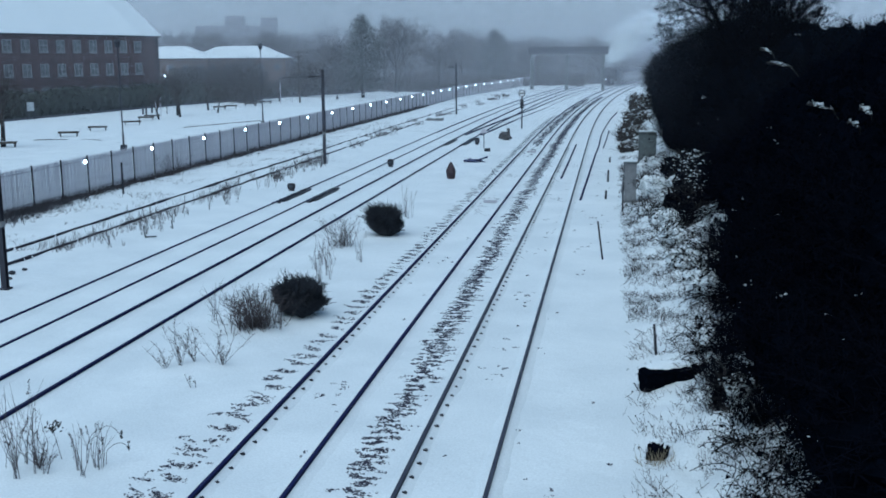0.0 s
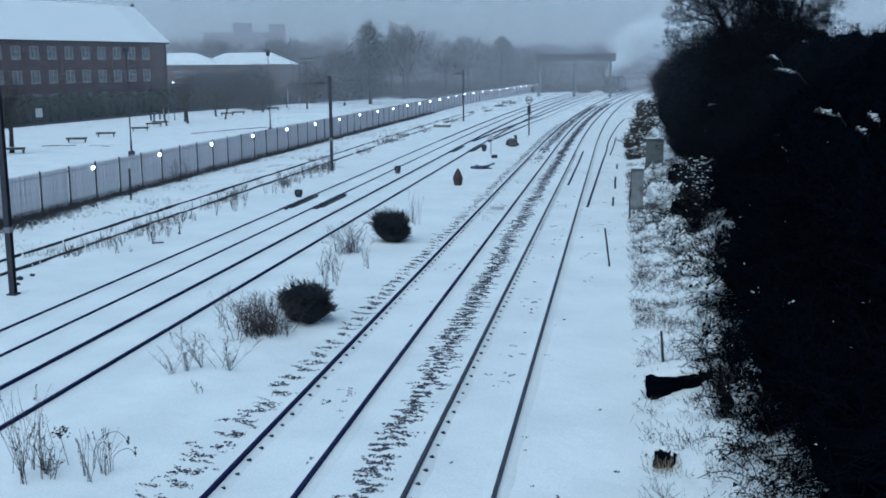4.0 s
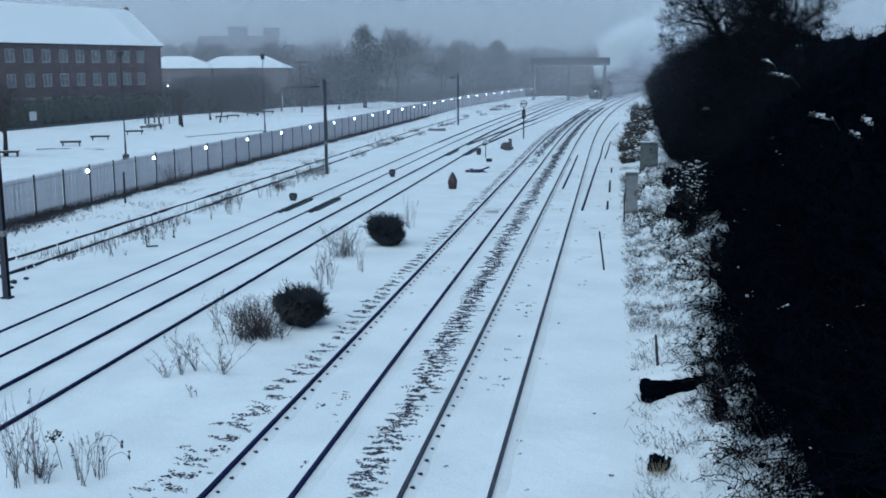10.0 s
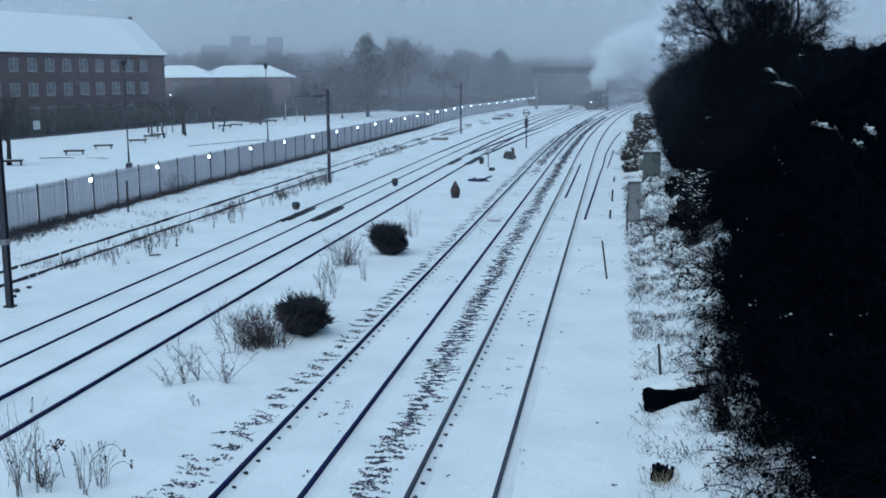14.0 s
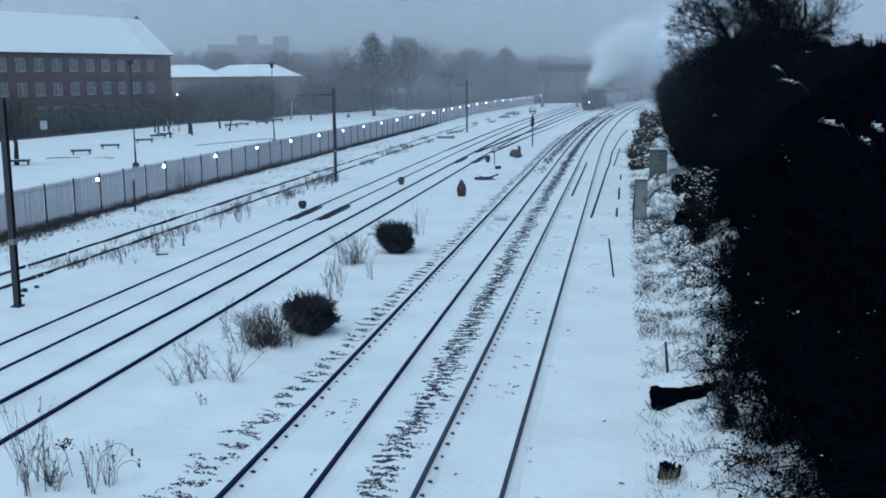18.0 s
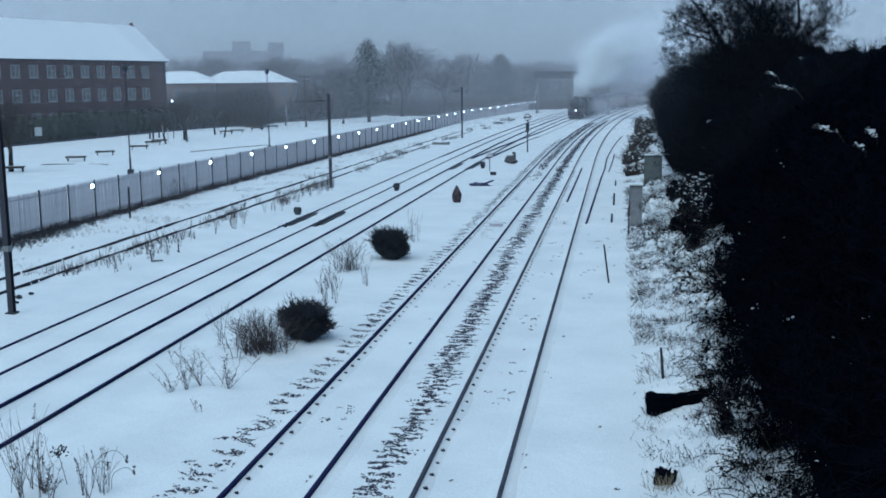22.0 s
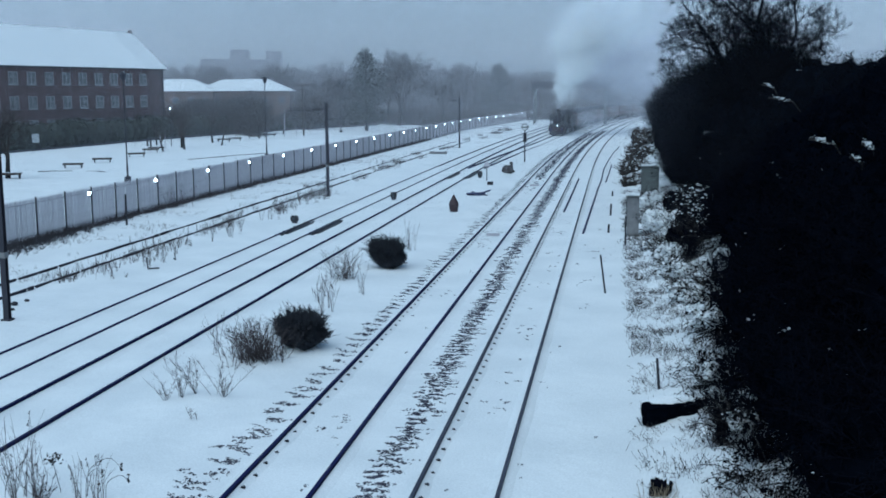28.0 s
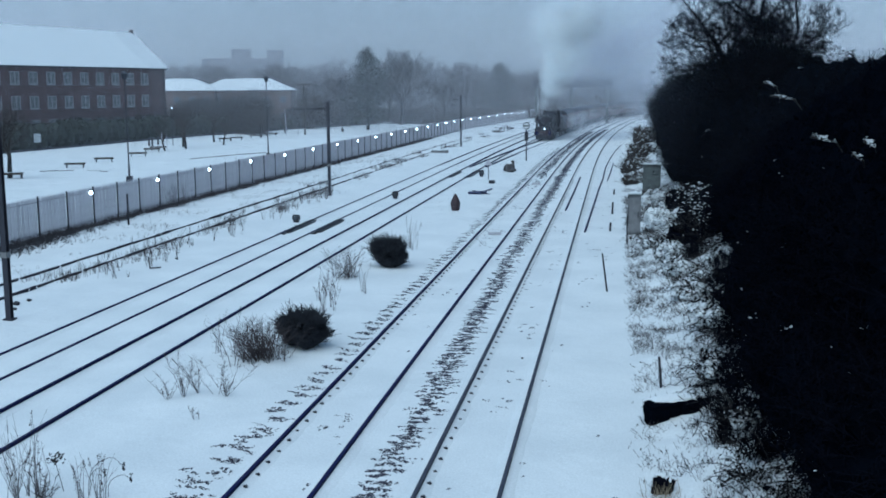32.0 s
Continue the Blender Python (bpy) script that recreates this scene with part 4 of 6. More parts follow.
def thicket(y0, y1, top, seed, leaves):
    """A stretch of overgrown bank: a leafy mass whose near-black colour holds its inner shade, twig sprays standing out
    of it on every side, clots of snow.
    """
    rnd = random.Random(seed)
    ym = (y0 + y1) / 2
    t = thing("thicket", edge_x(ym), ym, ground_z(edge_x(ym), ym), "dark overgrown thicket of ivy and bramble on the bank", "thicket", "thickets on the bank")
    ox, oy, oz = t.location
    far = smooth(40, 110, ym)
    core, lv, tw, sn = Mass(), Mass(), Mass(0.004 + 0.011 * far), Mass()
    span = y1 - y0
    n = max(5, int(span / 1.2))
    rows = ((1.2 + 0.3 * smooth(40, 60, ym), 0.28 + 0.30 * smooth(60, 95, ym)), (2.7, 0.55 + 0.2 * smooth(38, 70, ym)), (4.4, 0.82 + 0.08 * smooth(38, 60, ym)), (6.0, 1.02), (7.6, 1.05))
    for i in range(n):
        y = y0 + span * (i + 0.5) / n
        swell = 0.5 * noise.noise((3, y * 0.6, seed))
        for layer, (dx, hh) in enumerate(rows):
            x = edge_x(y) + dx + rnd.uniform(-0.3, 0.4) - swell
            g = ground_z(x, y)
            h = (top - g) * hh * (rnd.uniform(0.8, 1.0) if layer < 3 else rnd.uniform(0.95, 1.0))
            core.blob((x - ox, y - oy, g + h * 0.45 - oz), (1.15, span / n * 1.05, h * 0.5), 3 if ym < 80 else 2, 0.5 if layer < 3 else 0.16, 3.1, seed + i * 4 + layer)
    k = len(core.v)
    for _ in range(leaves):
        v = core.v[rnd.randrange(k)]
        c = v + Vector((rnd.gauss(-0.15, 0.32), rnd.gauss(-0.05, 0.3), rnd.gauss(0.05, 0.3)))
        lv.leaf(c, rnd.uniform(0.035, 0.085) * (1 + 1.4 * smooth(50, 120, ym)), rnd)
    tops = sorted(range(k), key=lambda i: -core.v[i].z)[: k // 4]
    flank = sorted(range(k), key=lambda i: (core.v[i].x + ox) / (core.v[i].y + oy))[: k // 4]

    def spray(v, d, length):
        """One branch in four bends with its side twigs and the last leaves on them."""
        for j in range(4):
            e = v + d * (length / 4)
            tw.stick(v, e, 0.015 - 0.003 * j + 0.01 * far, 0.012 - 0.003 * j + 0.006 * far)
            for _ in range(3):
                s = v.lerp(e, rnd.random())
                f = s + (d * rnd.uniform(0.1, 0.5) + Vector((rnd.gauss(0, 0.45), rnd.gauss(0, 0.45), rnd.gauss(0.1, 0.35)))) * (length * 0.28)
                tw.stick(s, f, 0.007, 0.004)
                if rnd.random() < 0.5:
                    lv.leaf(f, rnd.uniform(0.02, 0.05) * (1 + far), rnd)
            d = (d + Vector((rnd.gauss(0, 0.22), rnd.gauss(0, 0.22), rnd.gauss(0.02, 0.2)))).normalized()
            v = e

    for pool, count, out, lift in ((tops, leaves // 7, 0.25, 1.0), (flank, leaves // (4 if ym < 45 else 2), 0.6, 0.55), (range(k), leaves // 14, 0.35, 0.7)):
        for _ in range(count):
            v = core.v[pool[rnd.randrange(len(pool))]]
            reach = (0.45 + 0.5 * rnd.random() + 1.0 * rnd.random() ** 4) * (0.75 + 0.6 * far)
            d = Vector((rnd.gauss(-out, 0.5), rnd.gauss(-0.2, 0.5), rnd.gauss(lift, 0.35))).normalized()
            spray(v - d * 0.2, d, reach)
    for _ in range(int(60 if ym < 45 else 18)):
        v = core.v[rnd.randrange(k)]
        lean = rnd.uniform(-0.6, 0.6)
        for q in range(rnd.randint(1, 6)):
            s = rnd.uniform(0.008, 0.034) * (1 + far)
            sn.chip((v.x - 0.22 + 0.05 * q + rnd.gauss(0, 0.05), v.y - 0.1 + rnd.gauss(0, 0.09), v.z + 0.12 + lean * 0.05 * q + rnd.gauss(0, 0.04)), s * 1.7, s, s * 0.7, rnd)
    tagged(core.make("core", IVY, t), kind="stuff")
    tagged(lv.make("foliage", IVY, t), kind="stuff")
    tagged(tw.make("twig_tangle", SHADE_TWIG, t), kind="stuff")
    tagged(sn.make("snow", SNOW_CAP, t, "small clots of snow caught on leaves"), kind="stuff")


for i, (a, b, top, lv) in enumerate(((13, 18, 7.6, 7000), (18, 23, 7.7, 7000), (23, 28, 7.8, 6000), (28, 34, 7.9, 5000), (34, 41, 8.0, 4500), (41, 50, 8.2, 4500),
                                     (50, 61, 8.6, 4000), (61, 75, 9.0, 4000), (75, 92, 9.3, 3500), (92, 112, 9.6, 3500), (112, 135, 9.8, 3500), (135, 155, 9.8, 3000))):
    thicket(a, b, top, 100 + i * 60, lv)


def bough(mass, p, d, length, radius, depth, rnd):
    """A limb in five bends that throws side branches from its second bend on and lifts towards its tip."""
    n = 5 if depth > 2 else 4 if depth > 1 else 3
    for i in range(n):
        d = (d + Vector((rnd.gauss(0, 0.22), rnd.gauss(0, 0.22), rnd.gauss(0.03, 0.17)))).normalized()
        e = p + d * (length / n)
        r0, r1 = radius * (1 - 0.75 * i / n), radius * (1 - 0.75 * (i + 1) / n)
        mass.stick(p, e, r0, r1, 5 if depth > 2 else 3)
        if depth > 0 and i > 0:
            for _ in range(2 if depth > 2 else 3 if depth > 1 else 4):
                side = d.orthogonal().normalized()
                side.rotate(Matrix.Rotation(rnd.uniform(0, 6.28), 3, d))
                b = (d * 0.8 + side * rnd.uniform(0.5, 1.0) + Vector((0, 0, 0.05))).normalized()
                bough(mass, p.lerp(e, rnd.uniform(0.2, 1)), b, length * rnd.uniform(0.36, 0.52) * (1.25 - 0.5 * i / n), max(r1, radius * 0.45) * 0.52, depth - 1, rnd)
        p = e


def big_tree():
    """Three leaning stems from one foot, each with its fan of boughs."""
    rnd = random.Random(61)
    t = thing("tree", 7.5, 62, 1.2, "large bare spreading tree with fine twigs and ivy above the thicket", "tree", "bank trees")
    trunk = Mass()
    trunk.stick(Vector((0, 0, -0.3)), Vector((0.05, 0, 3.0)), 0.40, 0.33, 9)
    trunk.make("trunk", SHADE_TWIG, t)
    for tip, bend_ in ((Vector((-2.0, 0.3, 8.6)), Vector((-0.7, 0, 5.6))), (Vector((0.3, -0.2, 9.6)), Vector((0.15, 0, 6.0))), (Vector((2.3, 0.4, 8.4)), Vector((0.9, 0.1, 5.6)))):
        foot = Vector((0.05, 0, 3.0))
        m = Mass(0.0062)
        m.stick(foot, bend_, 0.24, 0.19, 7)
        m.stick(bend_, tip, 0.19, 0.10, 7)
        for i in range(18):
            k = (i + 0.5) / 18
            p = foot.lerp(bend_, 0.75).lerp(bend_, min(1.0, k * 3)) if k < 0.33 else bend_.lerp(tip, (k - 0.33) / 0.67)
            a = i * 2.4 + rnd.uniform(-0.5, 0.5)
            d = Vector((math.cos(a) + 0.35 * (tip.x > 1) - 0.35 * (tip.x < -1), math.sin(a) * 0.8, rnd.uniform(0.42, 1.1)))
            bough(m, p, d.normalized(), rnd.uniform(2.7, 3.7) * (1.1 - 0.25 * k), 0.075, 3, rnd)
        bough(m, tip, (tip - bend_).normalized(), 3.6, 0.09, 3, rnd)
        m.make("limb", SHADE_TWIG, t)
    return t


BIG_TREE = big_tree()


def trunk_ivy():
    """Ivy that has climbed the trunk and the foot of the limbs."""
    rnd = random.Random(62)
    m = Mass()
    for _ in range(6000):
        z = rnd.uniform(3.0, 8.0)
        r = 0.5 + 1.5 * smooth(3.5, 6.5, z) * (1 - 0.5 * smooth(7.0, 8.8, z))
        a, q = rnd.uniform(0, 6.28), 1.5 * r * math.sqrt(rnd.random())
        m.leaf(Vector((math.cos(a) * q, math.sin(a) * q, z + rnd.gauss(0, 0.2))), rnd.uniform(0.04, 0.09), rnd)
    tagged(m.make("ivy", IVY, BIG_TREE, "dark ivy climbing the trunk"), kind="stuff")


trunk_ivy()


def snow_ledge(x, y, z, w, label):
    """Broken snow lying along a bent-over bough."""
    rnd = random.Random(int(x * 100))
    t = thing("snowy_bough", x, y, z, label, "bough", "snow-laden boughs")
    part("branch", rods(((-w, 0, 0.06), (w * 0.9, 0.1, -0.1), 0.04, 0.03), ((w * 0.9, 0.1, -0.1), (w * 1.6, 0.3, -0.5), 0.03, 0.02)), BARK, t)
    m = Mass()
    for _ in range(38):
        k = rnd.uniform(-1, 1)
        q = rnd.uniform(0.01, 0.034) * (1.15 - abs(k))
        m.chip((k * w, rnd.gauss(0, 0.08), 0.02 - 0.12 * k + rnd.gauss(0, 0.04)), q * 2.0, q * 1.3, q * 0.8, rnd)
    tagged(m.make("snow", SNOW_CAP, t, "broken pad of snow"), kind="stuff")


for lx, ly, lz, lw in ((6.6, 44.0, 6.75, 0.5), (6.2, 33.0, 5.6, 0.4), (6.0, 27.5, 5.4, 0.16), (6.2, 27.2, 5.75, 0.16), (6.9, 50.0, 7.3, 0.3)):
    snow_ledge(lx, ly, lz, lw, "dark bough bent under broken snow")


def snowy_mound(x, y, w, h, label, seed, cover=0.5):
    """A hump of bramble and dead bracken, snow lodged on its top."""
    rnd = random.Random(seed)
    t = thing("bramble_mound", x, y, ground_z(x, y) - 0.1, label, "bramble", "snowy bramble mounds")
    far = smooth(55, 110, y)
    body, lv, tw, sn = Mass(), Mass(), Mass(0.003 + 0.009 * far), Mass()
    # past x 3.4 a near-black core puts the overhang's shade into the mound
    crusted = y < 75 and x < 3.4
    for i in range(9):
        body.blob((rnd.gauss(0, w * 0.26), rnd.gauss(0, w * 0.28), h * rnd.uniform(0.1, 0.38)), (w * 0.24, w * 0.27, h * 0.38), 3, 0.6, 2.4, seed + i * 1.3)
    for p in body.v:
        up = p.z / h
        if noise.noise(p * 2.1 + Vector((seed, 3, 0))) > cover - 1.05 + (up - 0.45) * 1.2:
            for _ in range(2):
                lv.leaf(p + Vector((rnd.gauss(0, 0.07), rnd.gauss(0, 0.07), rnd.gauss(0.02, 0.06))), rnd.uniform(0.025, 0.06) * (1 + 0.9 * far), rnd)
        if rnd.random() < (0.13 if crusted else 0.26):
            d = Vector((rnd.gauss(-0.1, 0.25), rnd.gauss(-0.1, 0.25), rnd.uniform(0.05, 0.42))) * (1 + 0.7 * far)
            tw.stick(p, p + d, 0.009, 0.004)
            tw.stick(p + d * 0.5, p + d + Vector((rnd.gauss(0, 0.12), rnd.gauss(0, 0.12), rnd.gauss(0, 0.08))), 0.006, 0.003)
        if up > 0.15 and noise.noise(p * 2.4 + Vector((seed, 0, 0))) > 0.30 - cover * (0.5 + up) and rnd.random() < (0.12 if crusted else 0.62 * smooth(0.0, 0.5, up)):
            q = rnd.uniform(0.018, 0.058) * (1 + 1.2 * far)
            sn.chip((p.x + rnd.gauss(0, 0.06), p.y + rnd.gauss(0, 0.06), p.z + 0.03 + rnd.gauss(0, 0.02)), q * 1.6, q * 1.2, q * 0.6, rnd)
    tagged(body.make("core", SNOW_CAP if crusted else SHADE_TWIG if y < 75 else TWIG, t, "hump of crusted snow" if crusted else ""), kind="stuff")
    tagged(lv.make("foliage", SHADE_TWIG if y < 75 else BARK, t), kind="stuff")
    tagged(tw.make("stem_tangle", BARK if y < 75 else TWIG, t), kind="stuff")
    tagged(sn.make("snow", SNOW_CAP, t, "broken snow lodged on the leaves"), kind="stuff")


for i, (mx, my, mw, mh, mc) in enumerate(((2.7, 52.5, 1.8, 1.2, 0.5), (3.7, 54.5, 1.8, 1.6, 0.45), (2.0, 47.0, 1.5, 0.6, 0.75), (2.4, 43.0, 1.6, 0.9, 0.4), (2.6, 38.5, 1.4, 0.9, 0.4),
                                          (2.6, 34.0, 1.3, 0.7, 0.6), (3.0, 29.0, 1.4, 0.9, 0.35), (1.5, 92, 1.8, 1.5, 0.5), (2.4, 104, 2.2, 2.2, 0.45), (3.4, 122, 2.6, 3.0, 0.4), (1.7, 80, 1.4, 1.0, 0.6), (2.5, 63, 1.5, 1.2, 0.5),
                                          (3.9, 48, 1.8, 1.3, 0.9), (4.2, 52, 1.9, 1.7, 0.9), (3.5, 44, 1.5, 1.1, 0.3), (2.75, 24.5, 1.0, 0.7, 0.4), (2.7, 20.5, 1.1, 0.7, 0.35))):
    snowy_mound(mx, my, mw, mh, "bramble mound with broken snow on the bank", 300 + i * 17, mc)


# ---------------------------------------------------------------- low plants
def gorse_bush(x, y, w, h, label, seed, twiggy=0, stem=None):
    rnd = random.Random(seed)
    t = thing("bush", x, y, ground_z(x, y) - 0.04, label, "bush", "bushes between the lines")
    m = Mass()
    if not twiggy:
        core = lump(bmesh.new(), (0, 0, h * 0.36), (w * 0.36, w * 0.36, h * 0.38), 3, 0.5, 2.2, seed)
        part("core", core, GORSE, t)
    for _ in range(twiggy or 2400):
        if twiggy:
            a = Vector((rnd.gauss(0, 0.19) * w, rnd.gauss(0, 0.19) * w, 0))
            lean = Vector((rnd.gauss(0, 0.42), rnd.gauss(0, 0.42), 1)).normalized()
            n = 4
            for k in range(n):
                b = a + lean * (h * rnd.uniform(0.2, 0.29))
                m.stick(a, b, 0.009 - 0.0015 * k, 0.008 - 0.0015 * k)
                for _ in range(3):
                    s = a.lerp(b, rnd.random())
                    m.stick(s, s + Vector((rnd.gauss(0, 0.11), rnd.gauss(0, 0.11), rnd.uniform(0.02, 0.16))), 0.004, 0.002)
                lean = (lean + Vector((rnd.gauss(0, 0.22), rnd.gauss(0, 0.22), -0.12))).normalized()
                a = b
            continue
        d = Vector((rnd.gauss(0, 1), rnd.gauss(0, 1), rnd.uniform(-0.9, 1.3))).normalized()
        k = 1 + 0.5 * noise.noise(d * 2.2 + Vector((seed * 3.1, seed * 1.7, seed)))
        a = Vector((0, 0, h * 0.4)) + Vector((d.x * w * 0.3, d.y * w * 0.3, d.z * h * 0.3)) * k
        far = rnd.uniform(0.8, 1.04) * (rnd.uniform(1.05, 1.4) if d.z > 0.2 and rnd.random() < 0.3 else 1)
        b = Vector((0, 0, h * 0.42)) + Vector((d.x * w * 0.45, d.y * w * 0.45, d.z * h * 0.48)) * k * far + Vector((0, 0, rnd.uniform(0, 0.12)))
        m.stick(a, b, 0.008, 0.003)
        for _ in range(4):
            s = a.lerp(b, rnd.uniform(0.4, 0.95))
            m.stick(s, s + (b - a) * 0.25 + Vector((rnd.gauss(0, 0.06), rnd.gauss(0, 0.06), rnd.gauss(0.02, 0.05))), 0.008, 0.003)
    tagged(m.make("twig_tangle" if twiggy else "needle_mass", stem or (DRY if twiggy else GORSE), t), kind="stuff")
    part("stem", rods(((0, 0, -0.05), (0.03, 0.02, h * 0.3), 0.03, 0.02)), BARK, t)


gorse_bush(-9.05, 41.4, 1.62, 1.3, "rounded dark green gorse bush in the snow", 1)
gorse_bush(-8.65, 27.8, 1.55, 1.12, "dark green gorse bush in the snow", 2)
gorse_bush(-9.45, 26.3, 1.7, 1.1, "dry brown twiggy bush beside the gorse", 3, 140)
gorse_bush(-10.1, 38.6, 1.5, 1.3, "thin bare twiggy bush in the snow", 4, 45)


def weeds(x, y, wx, wy, n, h, label, seed, group="dead weeds", lean=0.34):
    """A clump of dead stalks with side shoots and seed heads."""
    rnd = random.Random(seed)
    t = thing("weeds", x, y, ground_z(x, y), label, "weeds", group)
    m = Mass()
    roots = [(rnd.gauss(0, wx * 0.5), rnd.gauss(0, wy * 0.5)) for _ in range(max(2, n // (7 if lean > 0.2 else 3)))]
    for _ in range(n):
        px, py = rnd.choice(roots)
        px, py = px + rnd.gauss(0, 0.03), py + rnd.gauss(0, 0.03)
        p = Vector((px, py, ground_z(x + px, y + py) - t.location.z - 0.05))
        d = Vector((rnd.gauss(0, lean), rnd.gauss(0, lean), 1))
        k = h * rnd.uniform(0.45, 1.15)
        for i in range(4):
            e = p + d * (k / 4)
            m.stick(p, e, 0.0065 - 0.001 * i, 0.0055 - 0.001 * i)
            if i:
                for _ in range(4 if lean > 0.2 else 1):
                    s = Vector((rnd.gauss(0, 0.55), rnd.gauss(0, 0.55), 0.8)) * k * rnd.uniform(0.1, 0.3) * (1 if lean > 0.2 else 0.6)
                    m.stick(p, p + s, 0.003, 0.0015)
            p, d = e, d + Vector((rnd.gauss(0, 0.12), rnd.gauss(0, 0.12), -0.04))
        if rnd.random() < 0.45:
            back = (p - d.normalized() * 0.2 * h)
            for _ in range(14):
                m.leaf(back.lerp(p, rnd.random()) + Vector((rnd.gauss(0, 0.012), rnd.gauss(0, 0.012), 0)), rnd.uniform(0.012, 0.024), rnd)
    m.make("stalks", DRY, t)


weeds(-10.0, 22.75, 0.35, 0.3, 16, 1.05, "thin dead weed stalks branching in the snow", 1, lean=0.28)
weeds(-10.4, 22.3, 0.2, 0.2, 7, 0.75, "thin leaning dead weed stalks in the snow", 8)
weeds(-9.35, 22.9, 0.3, 0.3, 12, 0.9, "thin dead weed stalks in the snow", 2)
weeds(-9.0, 21.0, 0.1, 0.1, 3, 0.4, "short dead weed stalk in the snow", 9)
weeds(-9.3, 32.6, 0.5, 1.6, 22, 1.35, "tall dead weed stalks behind the gorse", 3, lean=0.07)
weeds(-8.8, 36.0, 0.25, 0.5, 9, 1.1, "tall dead weed stalks behind the gorse", 10, lean=0.08)
weeds(-10.5, 26.9, 0.5, 0.7, 14, 1.35, "tall dead weed stalks over the twiggy bush", 11, lean=0.08)
weeds(-10.35, 16.3, 0.55, 0.6, 30, 1.6, "tall dead weeds standing in the snow", 4, lean=0.13)
weeds(-9.7, 16.2, 0.35, 0.5, 16, 0.7, "low dead weeds standing in the snow", 12, lean=0.3)
weeds(-9.05, 16.5, 0.3, 0.4, 20, 0.95, "bent dead weeds with seed heads in the snow", 5, lean=0.16)
weeds(-9.05, 46.2, 0.25, 0.5, 14, 1.4, "dead weed stalks beside the round gorse", 6, lean=0.1)
weeds(-9.9, 34.5, 0.6, 2.0, 14, 0.9, "dead weed stalks in the snow", 7, lean=0.1)


def arched_stems():
    """Long stems bent over by the snow, their dark heads hanging."""
    t = thing("weeds", -8.95, 16.6, ground_z(-8.95, 16.6), "arched dead stems with hanging dark heads", "weeds", "dead weeds")
    rnd = random.Random(14)
    m = Mass()
    for x0, x1, h in ((-0.25, 0.35, 0.72), (-0.28, -0.02, 0.5), (0.1, 0.48, 0.4)):
        last = Vector((x0, 0, -0.05))
        for i in range(1, 13):
            k = i / 12
            e = Vector((x0 + (x1 - x0) * smooth(0.25, 1.0, k), 0.15 * k, h * math.sin(min(1.0, k * 1.25) * 1.57) - 0.35 * h * max(0.0, k - 0.72) / 0.28))
            m.stick(last, e, 0.006, 0.005)
            last = e
        for _ in range(26):
            m.leaf(last + Vector((rnd.gauss(0, 0.012), rnd.gauss(0, 0.012), rnd.uniform(-0.02, 0.14))), 0.022, rnd)
    for _ in range(60):
        m.leaf(Vector((-0.95 + rnd.gauss(0, 0.1), 0.1 + rnd.gauss(0, 0.05), 0.62 + rnd.gauss(0, 0.045))), rnd.uniform(0.02, 0.045), rnd)
    m.stick(Vector((-0.8, 0.1, -0.05)), Vector((-0.95, 0.1, 0.62)), 0.008, 0.006)
    tagged(m.make("stems", BARK, t), kind="stuff")


arched_stems()
for i in range(14):
    weeds(-19.6 + 0.7 * math.sin(i * 1.9), 38 + i * 2.6, 0.5, 1.0, 17, 0.9, "dry weeds along the snowed-up siding", 20 + i, "weeds along the siding", 0.12)


